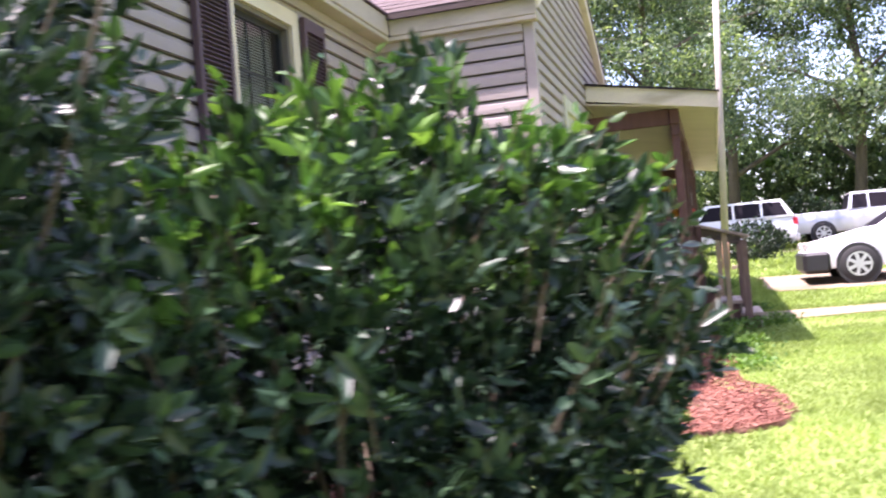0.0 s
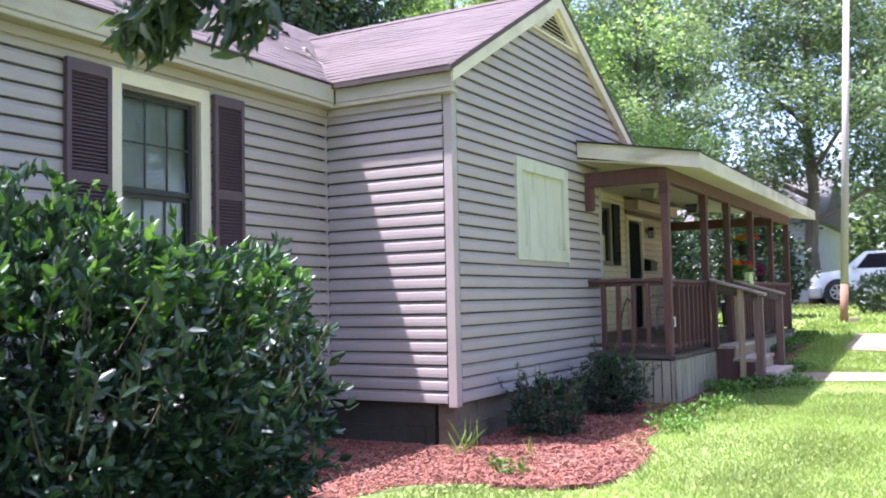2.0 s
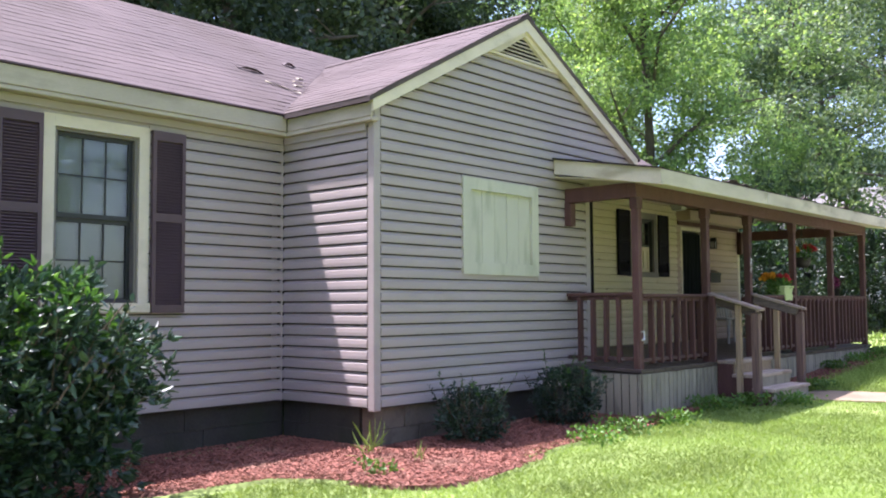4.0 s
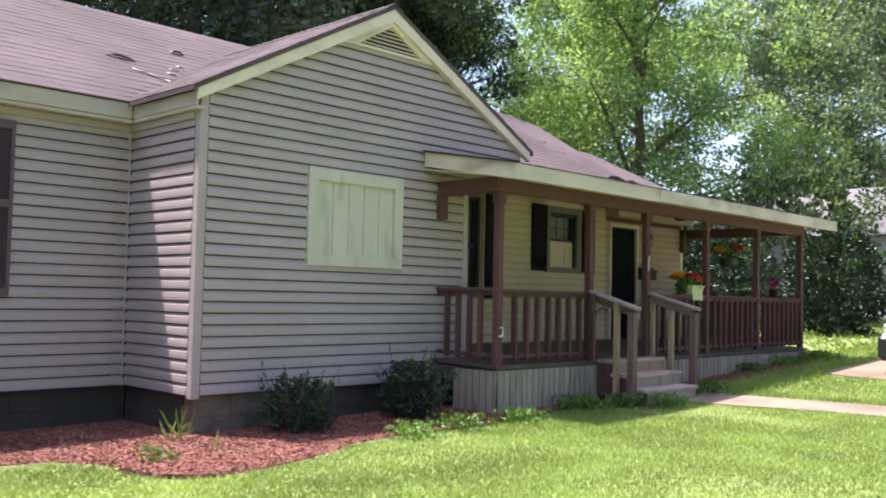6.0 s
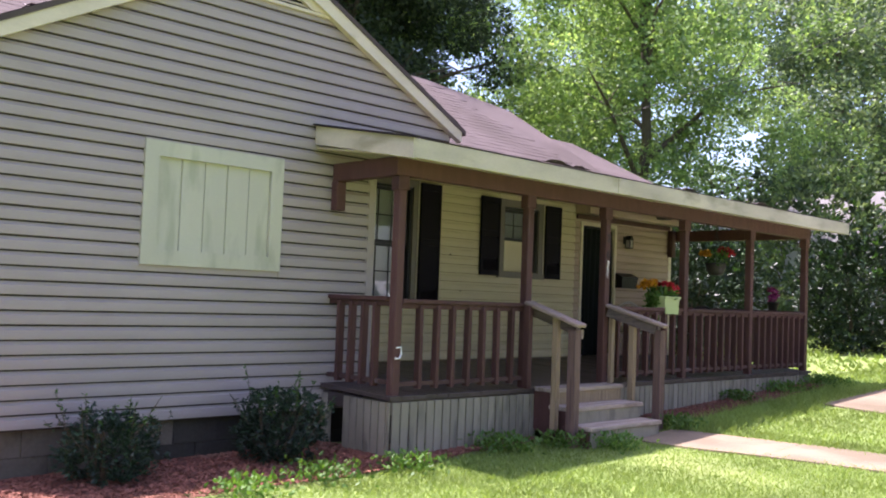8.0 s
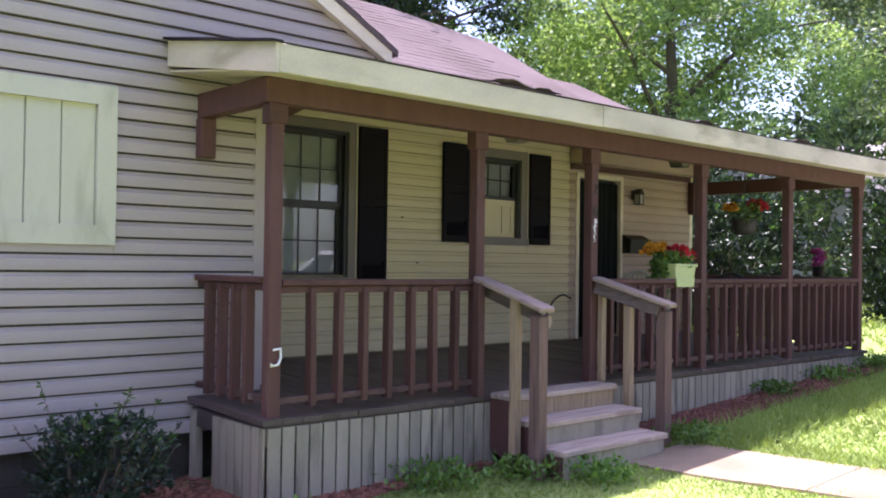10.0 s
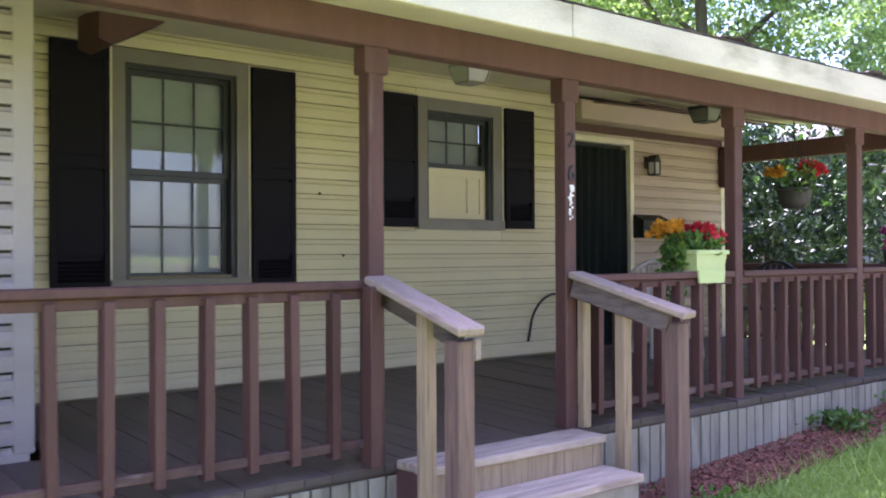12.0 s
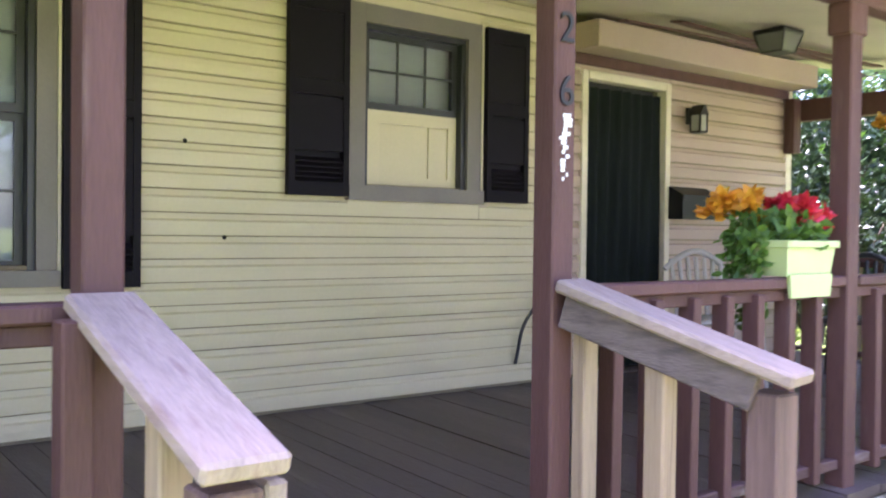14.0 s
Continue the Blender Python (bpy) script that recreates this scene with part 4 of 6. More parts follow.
# deck
deck = new("porch_deck")
tagged(deck, "dark weathered plank porch floor", "deck", "", "structure")
y, k = Y0 - 0.03, 0
rd = random.Random(3)
while y < Y1 + 0.02:
    xa = MX + 0.02 if y > CR + 0.02 else GX + 0.03
    xe = 0.06 + rd.uniform(-0.006, 0.006)
    b = min(y + 0.136, Y1 + 0.03)
    e = rd.uniform(-0.0025, 0.0025)
    v = [(xa, y, DZ(xa) - 0.035), (xe, y, DZ(xe) - 0.035), (xe, b, DZ(xe) - 0.035), (xa, b, DZ(xa) - 0.035), (xa, y, DZ(xa) + e), (xe, y, DZ(xe) + e), (xe, b, DZ(xe) + e), (xa, b, DZ(xa) + e)]
    fixed(link("deck_board", v, HEX, M_DECK, deck))
    y += 0.14
trim_piece("deck_rim", (0.0, Y0, 0.35), (0.035, Y1, 0.478), M_DECK, "dark rim board under the deck edge")
trim_piece("deck_rim_left", (GX + 0.03, Y0, 0.35), (-0.002, Y0 + 0.035, 0.475), M_DECK, "dark rim board at the deck's short side")

skirt = new("porch_skirt")
tagged(skirt, "weathered vertical board skirting below the porch", "skirting", "", "structure")
y = Y0 + 0.01
while y < Y1 - 0.02:
    if not (12.42 < y < 13.55):
        g = float(gz(0, y)) - 0.04
        ob = part("skirt_board", bx((0.037 + rd.uniform(0, 0.004), y, g), (0.052 + rd.uniform(0, 0.004), y + 0.087, 0.46), 0.002), M_SKIRT, skirt)
    y += 0.1
x = -0.60
while x < 0.03:
    part("skirt_board", bx((x, Y0 - 0.017, -0.1), (min(x + 0.087, 0.035), Y0 - 0.002, 0.46), 0.002), M_SKIRT, skirt)
    x += 0.1
part("crawl_post", bx((GX + 0.03, Y0 - 0.01, -0.1), (GX + 0.11, Y0 + 0.05, 0.46), 0.004), M_SKIRT, skirt)
# Near-black panel added as painted shade under the deck.
tagged(part("wall_crawlspace_shade", bx((GX + 0.03, Y0 + 0.5, -0.1), (-0.05, Y0 + 0.52, 0.36)), M_DARK), "near-black panel standing in for the crawlspace shade behind the skirting gap", "wall", "", "structure")

# ---- steps ----
steps = thing("porch_steps", (0.4, 12.97, 0.0), "three wooden steps with weathered pale treads", "steps")
SY0, SY1 = 12.40 - 12.97, 13.59 - 12.97
for x0, x1, z, m in ((-0.338, -0.10, 0.53, M_TREAD), (-0.15, 0.145, 0.37, M_TREAD), (0.10, 0.38, 0.21, M_TREAD)):
    part("tread", bx((x0, SY0, z - 0.04), (x0 + (x1 - x0) / 2 - 0.004, SY1, z), 0.006), m, steps)
    part("tread", bx((x0 + (x1 - x0) / 2 + 0.004, SY0 + 0.003, z - 0.041), (x1, SY1 - 0.004, z + 0.001), 0.006), m, steps)
for x, z0, z1, m in ((-0.128, 0.37, 0.489, M_RAW), (0.118, 0.21, 0.329, M_SKIRT), (0.352, 0.0, 0.169, M_SKIRT)):
    part("riser", bx((x - 0.012, SY0 + 0.03, z0), (x + 0.012, SY1 - 0.03, z1), 0.003), m, steps)
for yy in (SY0 + 0.002, SY1 - 0.042):
    bm = bmesh.new()
    prism(bm, [(-0.335, 0.12), (-0.335, 0.488), (-0.142, 0.488), (-0.142, 0.328), (0.104, 0.328), (0.104, 0.168), (0.338, 0.168), (0.338, -0.03), (0.12, -0.03)], yy, yy + 0.04, "y")
    part("stringer", bm, M_BRN, steps)


def hand_rail(y0, xn, yn, dy, label):
    """Sloping rail from a porch post out to a newel."""
    h = thing("hand_rail", (0.02, y0, 0.5), label, "handrail", "step handrails")
    a, b = Vector((0.0, 0.0, RAIL - 0.5 + 0.005)), Vector((xn + 0.075 - 0.02, yn - y0, 1.158 - 0.5))
    d = (b - a)
    m = Matrix.Translation((a + b) / 2) @ d.to_track_quat("X", "Z").to_matrix().to_4x4()
    L = d.length / 2
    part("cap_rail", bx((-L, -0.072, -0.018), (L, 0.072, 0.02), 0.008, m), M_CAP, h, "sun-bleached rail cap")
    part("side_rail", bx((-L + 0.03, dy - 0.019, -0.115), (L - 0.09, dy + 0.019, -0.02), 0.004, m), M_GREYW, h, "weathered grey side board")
    part("newel", bx((xn - 0.075, yn - y0 - 0.046, -0.52), (xn + 0.017, yn - y0 + 0.046, 1.12 - 0.5), 0.006), M_WORN, h)
    if dy > 0:
        part("bracket", bx((xn - 0.05, yn - y0 + 0.05, 0.535), (xn + 0.012, yn - y0 + 0.088, 0.625), 0.006), M_CAP, h, "short bare block end beside the newel")
    t = 0.55 if dy > 0 else 0.44
    c = a.lerp(b, t)
    part("middle_post", bx((c.x - 0.034, c.y - 0.03, -0.36), (c.x + 0.034, c.y + 0.03, c.z - 0.02), 0.005), M_RAW, h, "bare new lumber post")
    part("wall_post", bx((0.0 if dy < 0 else 0.03, -0.01 + (0.06 if dy < 0 else -0.06) - 0.03, 0.02), (0.048 if dy < 0 else 0.10, 0.05 + (0.06 if dy < 0 else -0.06) - 0.03, a.z - 0.03), 0.004), M_BRN if dy > 0 else M_RAW, h, "streaked lumber upright beside the porch post")


hand_rail(12.325, 0.615, 12.325, 0.03, "weathered handrail on a red-brown newel beside the steps")
hand_rail(13.65, 0.605, 13.785, -0.03, "weathered handrail on a red-brown newel beside the flower box")

# ---- things on the porch ----
def hook():
    cu = bpy.data.curves.new("hose_hook", "CURVE")
    cu.dimensions, cu.bevel_depth, cu.bevel_resolution = "3D", 0.008, 2
    s = cu.splines.new("POLY")
    pts = [(0.05, 0, 0.07), (0.05, 0.05, 0.075), (0.05, 0.055, 0.02), (0.06, 0.03, -0.02), (0.065, -0.02, -0.025), (0.07, -0.025, -0.01)]
    s.points.add(len(pts) - 1)
    for p, q in zip(s.points, pts):
        p.co = (*q, 1)
    tmp = new("wall_hook", cu)
    me = bpy.data.meshes.new_from_object(tmp)
    bpy.data.objects.remove(tmp)
    me.materials.append(M_WHITE)
    ob = new("wall_hook", me)
    ob.matrix_world = pose(PX + 0.005, POSTS[0] - 0.02, 0.86)
    tagged(ob, "small white hook screwed to the corner porch post", "hook")


hook()


def ceiling_lamp(x, y, z, metal):
    c = thing("ceiling_lamp", (x, y, z), "square tapered glass porch ceiling lamp", "lamp", "porch ceiling lamps")
    part("canopy", bx((-0.13, -0.13, 0.05), (0.13, 0.13, 0.085), 0.006), metal, c)
    bm = bmesh.new()
    a = [bm.verts.new(p) for p in ((-0.085, -0.085, -0.07), (0.085, -0.085, -0.07), (0.085, 0.085, -0.07), (-0.085, 0.085, -0.07))]
    b = [bm.verts.new(p) for p in ((-0.12, -0.12, 0.05), (0.12, -0.12, 0.05), (0.12, 0.12, 0.05), (-0.12, 0.12, 0.05))]
    bm.faces.new(a[::-1])
    bm.faces.new(b)
    for i in range(4):
        bm.faces.new((a[i], a[(i + 1) % 4], b[(i + 1) % 4], b[i]))
    part("shade", bm, M_LAMPG if metal is M_LAMPF else M_SMOKE, c, "frosted glass shade")
    for i in range(4):
        bm = bmesh.new()
        tube(bm, a_pt(i, 0.087, -0.072), a_pt(i, 0.122, 0.05), 0.006, 0.006, 6)
        part("rib", bm, metal, c)
    part("base", bx((-0.09, -0.09, -0.085), (0.09, 0.09, -0.071), 0.003), metal, c)
    c.scale = (0.82, 0.82, 0.82)


def a_pt(i, r, z):
    return ((r if i in (1, 2) else -r), (r if i > 1 else -r), z)


ceiling_lamp(-1.2, 13.957, 2.69, M_LAMPF)
ceiling_lamp(-1.28, 16.735, 2.68, M_METAL)

lamp = thing("wall_lantern", (MX + 0.03, 17.155, 2.32), "black metal lantern on the porch wall", "lamp")
part("backplate", bx((0.0, -0.035, -0.02), (0.015, 0.035, 0.1), 0.004), M_METAL, lamp)
bm = bmesh.new()
prism(bm, [(-0.05, 0.04), (0.05, 0.04), (0.012, 0.11), (-0.012, 0.11)], 0.04, 0.14, "x")
part("roof", bm, M_METAL, lamp)
part("glass", bx((0.05, -0.038, -0.07), (0.13, 0.038, 0.04), 0.003), M_LAMPG, lamp)
for sx in (0.05, 0.13):
    for sy in (-0.038, 0.038):
        part("bar", bx((sx - 0.006, sy - 0.006, -0.075), (sx + 0.006, sy + 0.006, 0.045)), M_METAL, lamp)
part("base", bx((0.045, -0.043, -0.085), (0.135, 0.043, -0.071), 0.003), M_METAL, lamp)

mailbox = thing("mailbox", (MX + 0.03, 17.14, 1.735), "black metal wall mailbox beside the door", "mailbox")
bm = bmesh.new()
prism(bm, [(0, -0.11), (0.13, -0.11), (0.13, 0.05), (0.02, 0.11), (0, 0.11)], -0.2, 0.2, "y")
part("body", bm, M_METAL, mailbox)
bm = bmesh.new()
prism(bm, [(0.015, 0.118), (0.142, 0.056), (0.142, 0.02), (0.136, 0.02), (0.134, 0.052), (0.012, 0.111)], -0.208, 0.208, "y")
part("lid", bm, M_METAL, mailbox)


def plastic_chair(x, y, rz, label, material):
    c = thing("plastic_chair", (x, y, DZ(x)), label, "chair", "porch chairs", "", rz)
    part("seat", bx((-0.22, -0.23, 0.40), (0.22, 0.22, 0.43), 0.012), material, c)
    for sx in (-0.2, 0.2):
        for sy in (-0.2, 0.2):
            bm = bmesh.new()
            tube(bm, (sx * 1.15, sy * 1.15, 0), (sx, sy, 0.41), 0.022, 0.03, 8)
            part("leg", bm, material, c)
    for i in range(7):
        u = -0.17 + 0.34 * i / 6
        bm = bmesh.new()
        tube(bm, (u * 0.9, 0.21, 0.42), (u, 0.30, 0.80 - 0.5 * u * u), 0.014, 0.014, 6)
        part("back_slat", bm, material, c)
    cu = [(-0.21 + 0.42 * i / 10, 0.21 + 0.09, 0.72 + 0.12 * math.sin(math.pi * i / 10)) for i in range(11)]
    bm = bmesh.new()
    for p, q in zip(cu, cu[1:]):
        tube(bm, p, q, 0.02, 0.02, 8)
    part("back_rim", bm, material, c)
    for s in (-1, 1):
        bm = bmesh.new()
        box(bm, (s * 0.25 - 0.025, -0.2, 0.60), (s * 0.25 + 0.025, 0.28, 0.625), 0.008)
        tube(bm, (s * 0.25, -0.18, 0.61), (s * 0.22, -0.18, 0.42), 0.02, 0.02, 8)
        part("armrest", bm, material, c)


M_PLAST = mat("plastic_greige", (0.40, 0.37, 0.34), 0.5, 0.1, 5, 60, 0.02)
plastic_chair(-1.62, 16.62, 60, "grey plastic porch chair with a slatted back", M_PLAST)
plastic_chair(-1.2, 17.6, 20, "dark plastic porch chair behind the railing", M_BLACK)


def flower_heads(name, centre, spread, n, petals, size, material, parent, seed):
    r = np.random.default_rng(seed)
    pts, nr = [], []
    for i in range(n):
        c = np.array(centre) + r.uniform(-1, 1, 3) * np.array(spread)
        for j in range(petals):
            d = r.normal(0, 1, 3)
            d[2] = abs(d[2]) * 0.7
            d /= np.linalg.norm(d)
            pts.append(c + d * size * 0.15)
            nr.append(d)
    return tagged(leaf_cloud(name, np.array(pts), np.array(nr), size, size * 0.7, material, parent, r, 0.3, 0.3), kind="stuff")


box_ = thing("flower_box", (-0.08, 14.92, 1.288), "lime green plastic flower box with red and orange flowers", "flower box")
bm = bmesh.new()
def trough(bm, x0, x1, z0, z1, w0, w1, flare):
    """An open tapering trough: its floor from x0 to x1, its rim wider by flare."""
    wall = 0.012
    a = [(x0, -w0, z0), (x1, -w0, z0), (x1, w0, z0), (x0, w0, z0)]
    b = [(x0 - flare, -w1, z1), (x1 + flare, -w1, z1), (x1 + flare, w1, z1), (x0 - flare, w1, z1)]
    mid = (x0 + x1) / 2
    c = [(mid + (p[0] - mid) * 0.95, p[1] - math.copysign(wall, p[1]), z1) for p in b]
    d = [(mid + (p[0] - mid) * 0.95, p[1] - math.copysign(wall, p[1]), z0 + wall) for p in a]
    a, b, c, d = ([bm.verts.new(p) for p in q] for q in (a, b, c, d))
    bm.faces.new(a[::-1])
    bm.faces.new(d)
    for i in range(4):
        j = (i + 1) % 4
        bm.faces.new((a[i], a[j], b[j], b[i]))
        bm.faces.new((b[i], b[j], c[j], c[i]))
        bm.faces.new((c[i], c[j], d[j], d[i]))


bm = bmesh.new()
trough(bm, -0.13, 0.099, 0.074, 0.20, 0.146, 0.166, 0.012)
part("box", bm, M_PLANT, box_)
bm = bmesh.new()
trough(bm, 0.0975, 0.1095, -0.005, 0.08, 0.132, 0.144, 0.001)
part("front_lobe", bm, M_PLANT, box_)
bm = bmesh.new()
for lo_, hi_ in (((-0.152, -0.176, 0.177), (0.122, -0.162, 0.206)), ((-0.152, 0.162, 0.177), (0.122, 0.176, 0.206)), ((0.108, -0.1615, 0.178), (0.122, 0.1615, 0.205)), ((-0.152, -0.1615, 0.178), (-0.138, 0.1615, 0.205))):
    box(bm, lo_, hi_, 0.004)
part("rim", bm, M_PLANT, box_)
part("soil", bx((-0.11, -0.13, 0.1), (0.085, 0.13, 0.18)), M_MULCH, box_)
rg = np.random.default_rng(8)
pts = np.stack([rg.uniform(-0.15, 0.09, 700), rg.uniform(-0.15, 0.15, 700), 0.17 + 0.13 * rg.uniform(0, 1, 700) ** 1.4], 1)
leaf_cloud("foliage", pts, np.tile([0, 0, 0.6], (700, 1)), 0.055, 0.03, L_WEED, box_, rg)
pts = np.stack([rg.uniform(-0.13, 0.04, 300), rg.uniform(-0.22, -0.18, 300), 0.25 - 0.36 * rg.uniform(0, 1, 300) ** 1.6], 1)
leaf_cloud("trailing_foliage", pts, np.tile([0, -0.3, -0.6], (300, 1)), 0.045, 0.03, L_WEED, box_, rg)
flower_heads("red_flower_cluster", (0.0, 0.10, 0.29), (0.12, 0.14, 0.05), 18, 26, 0.055, L_RED, box_, 1)
flower_heads("orange_flower_cluster", (-0.14, -0.12, 0.32), (0.09, 0.10, 0.05), 12, 26, 0.055, L_ORANGE, box_, 2)

basket = thing("hanging_basket", (-0.38, 16.62, 1.79), "dark hanging basket with red and orange flowers under the porch roof", "hanging basket")
bm = bmesh.new()
lathe(bm, [(0.085, 0.03), (0.12, 0.09), (0.136, 0.17), (0.142, 0.175), (0.142, 0.19), (0.125, 0.19), (0.115, 0.15)], 20)
part("bowl", bm, M_BASK, basket, "", True)
for i in range(3):
    an = i * 2.094
    bm = bmesh.new()
    tube(bm, (0.136 * math.cos(an), 0.136 * math.sin(an), 0.18), (0, 0, 0.62), 0.004, 0.004, 5)
    part("chain", bm, M_METAL, basket)
bm = bmesh.new()
tube(bm, (0, 0, 0.61), (0, 0, 0.85), 0.005, 0.005, 6)
part("hook", bm, M_METAL, basket)
pts = np.stack([rg.uniform(-0.13, 0.13, 240), rg.uniform(-0.13, 0.15, 240), 0.16 + 0.2 * rg.uniform(0, 1, 240) ** 2], 1)
leaf_cloud("foliage", pts, np.tile([0, 0, 0.6], (240, 1)), 0.055, 0.026, L_WEED, basket, rg)
flower_heads("red_flower_cluster", (0.07, 0.16, 0.34), (0.06, 0.07, 0.05), 8, 26, 0.055, L_RED, basket, 3)
flower_heads("orange_flower_cluster", (-0.08, -0.18, 0.28), (0.06, 0.06, 0.04), 6, 26, 0.055, L_ORANGE, basket, 4)

pot = thing("purple_flower_pot", (-0.5, 18.52, 1.215), "small pot of purple flowers on the porch end railing", "flower pot")
bm = bmesh.new()
lathe(bm, [(0.06, 0.155), (0.085, 0.27), (0.09, 0.27), (0.09, 0.285), (0.07, 0.285)], 14)
part("pot", bm, M_BASK, pot, "", True)
flower_heads("purple_flower_cluster", (0, 0, 0.37), (0.06, 0.06, 0.09), 12, 22, 0.05, L_PURPLE, pot, 5)

cu = bpy.data.curves.new("cable", "CURVE")
cu.dimensions, cu.bevel_depth = "3D", 0.011
s = cu.splines.new("BEZIER")
pts = [(MX + 0.05, 15.50, 0.72), (MX + 0.09, 15.56, 1.0), (MX + 0.1, 15.74, 1.12), (MX + 0.08, 15.93, 1.08)]
s.bezier_points.add(3)
for p, q in zip(s.bezier_points, pts):
    p.co = q
    p.handle_left_type = p.handle_right_type = "AUTO"
tmp = new("cable", cu)
me = bpy.data.meshes.new_from_object(tmp)
bpy.data.objects.remove(tmp)
me.materials.append(M_BLACK)
tagged(new("cable", me), "black hose arching along the yellow porch wall", "hose")

for y, z in ((13.42, 1.92), (13.62, 1.47)):
    bm = bmesh.new()
    lathe(bm, [(0.004, 0), (0.012, 0.006), (0.007, 0.016), (0.003, 0.02)], 7)
    ob = part("mud_nest", bm, M_DARK)
    ob.matrix_world = pose(MX + 0.022, y, z, 0, 80, 20)
    tagged(ob, "tiny dark insect nest stuck on the yellow siding", "insect nest", "insect nests")

# ---- plants near the house ----
def shrub(name, at, radii, n, leaf, seed, label, material=L_BUSH, tips=0.12, sprigs=60, stems=14, lift=0.5):
    """A leafy shrub: stems, an uneven crown of leaves in whorls on twigs, paler sunlit-toned leaves at the top, and
    fresh sprigs standing out.
    """
    r = np.random.default_rng(seed)
    g = float(gz(at[0], at[1])) - 0.03
    t = thing(name, (at[0], at[1], g), label, "shrub")
    rx, ry, rz = radii
    bm = bmesh.new()
    for i in range(stems):
        a, e = r.uniform(0, 6.28), r.uniform(0.3, 0.8)
        p = Vector((0.12 * rx * math.cos(a), 0.12 * ry * math.sin(a), 0))
        for k in range(3):
            q = p + Vector((rx * e / 3 * math.cos(a) + r.normal(0, 0.03), ry * e / 3 * math.sin(a) + r.normal(0, 0.03), rz * 0.27))
            tube(bm, p, q, 0.014 - 0.004 * k, 0.010 - 0.004 * k + 0.003, 6)
            p = q
    tagged(part("stem_cluster", bm, M_STEM, t), kind="stuff")
    whorl = 7
    m = n // whorl
    d = r.normal(0, 1, (m, 3))
    d /= np.linalg.norm(d, axis=1)[:, None]
    rad = r.uniform(0.35, 1.0, m) ** 0.45
    lump = np.array([1 + 0.42 * noise.noise(Vector(v) * 2.3 + Vector((seed, 0, 0))) + 0.18 * noise.noise(Vector(v) * 5 + Vector((0, seed, 0))) for v in d])
    c = d * (rad * lump)[:, None]
    c[:, 2] = c[:, 2] * 0.5 + 0.5
    c[:, 2] = np.maximum(c[:, 2], 0.04)
    hgt = c[:, 2].copy()
    widen = 1.0 - 0.15 * np.abs(hgt - 0.45)
    c = c * np.array([rx, ry, 2 * rz * 0.5]) * np.stack([widen, widen, np.ones(m)], 1)
    pts = np.repeat(c, whorl, 0) + r.normal(0, 0.012, (m * whorl, 3))
    nr = np.repeat(d * np.array([1, 1, 0.6]) + np.array([0, 0, lift]), whorl, 0)
    # Upper whorls get the brighter leaf colour: young tips plus painted sunlight.
    top = np.repeat((hgt > 0.62) & (r.uniform(0, 1, m) < 2.0 * tips), whorl)
    tagged(leaf_cloud("crown", pts[~top], nr[~top], leaf, leaf * 0.42, material, t, r, 0.25, 0.75), kind="stuff")
    if top.any():
        tagged(leaf_cloud("new_and_sunlit_leaves", pts[top], nr[top], leaf * 0.95, leaf * 0.4, L_TIP, t, r, 0.25, 0.6), kind="stuff")
    if sprigs:
        fresh, old = ([], []), ([], [])
        bm = bmesh.new()
        for i in range(sprigs):
            v = Vector(r.normal(0, 1, 3)).normalized()
            v.z = abs(v.z) * 0.9
            sp, sn = fresh if v.z > 0.4 else old
            base = Vector((v.x * rx * 0.95, v.y * ry * 0.95, rz * (0.5 + 0.5 * v.z) - 0.03))
            up = (v * 0.6 + Vector((r.normal(0, 0.2), r.normal(0, 0.2), 0.9))).normalized()
            L = r.uniform(0.08, 0.36)
            tube(bm, base - up * 0.1, base + up * L, 0.004, 0.002, 4, False)
            for k in range(12):
                f = r.uniform(0.2, 1)
                sp.append(base + up * L * f)
                sn.append(up * 0.6 + Vector(r.normal(0, 0.7, 3)))
        tagged(part("twig_cluster", bm, M_STEM, t), kind="stuff")
        for (sp, sn), look_ in ((fresh, L_TIP), (old, material)):
            if sp:
                tagged(leaf_cloud("sprig_leaves", np.array(sp), np.array(sn), leaf, leaf * 0.4, look_, t, r, 0.25, 0.3), kind="stuff")
    return t


shrub("large_shrub", (-0.88, 3.30), (1.08, 1.58, 1.80), 38000, 0.082, 11, "large glossy dark green leafy shrub in front of the window", tips=0.11, sprigs=260)
shrub("tall_shrub", (-1.35, 1.5), (0.72, 0.75, 2.3), 19000, 0.066, 12, "tall dark leafy shrub against the front wall", tips=0.03, sprigs=16, stems=6)
shrub("small_shrub", (-0.52, 8.32), (0.34, 0.34, 0.58), 4200, 0.042, 13, "low rounded dark green shrub in the mulch bed", L_BOX, 0.02, 14, 6)
shrub("small_shrub", (-0.42, 9.74), (0.36, 0.36, 0.68), 4600, 0.042, 14, "low rounded dark green shrub beside the porch skirting", L_BOX, 0.02, 14, 6)

# branch of a yard tree hanging over the front, with an unseen crown that shades the shrubs
yard = thing("yard_tree", (-0.4, -3.4, -0.35), "yard tree with a dark branch drooping toward the eave", "tree")
bm = bmesh.new()
tube(bm, (0, 0, 0), (0.1, 0.1, 3.6), 0.2, 0.15, 12)
tube(bm, (0.1, 0.1, 3.5), (-0.3, 0.9, 6.6), 0.15, 0.08, 10)
tube(bm, (0.08, 0.1, 3.3), (1.3, 3.6, 4.3), 0.07, 0.04, 8)
tube(bm, (1.3, 3.6, 4.3), (0.92, 6.2, 2.85), 0.04, 0.012, 7)
tube(bm, (0.92, 6.2, 2.85), (0.62, 6.42, 2.56), 0.012, 0.005, 6)
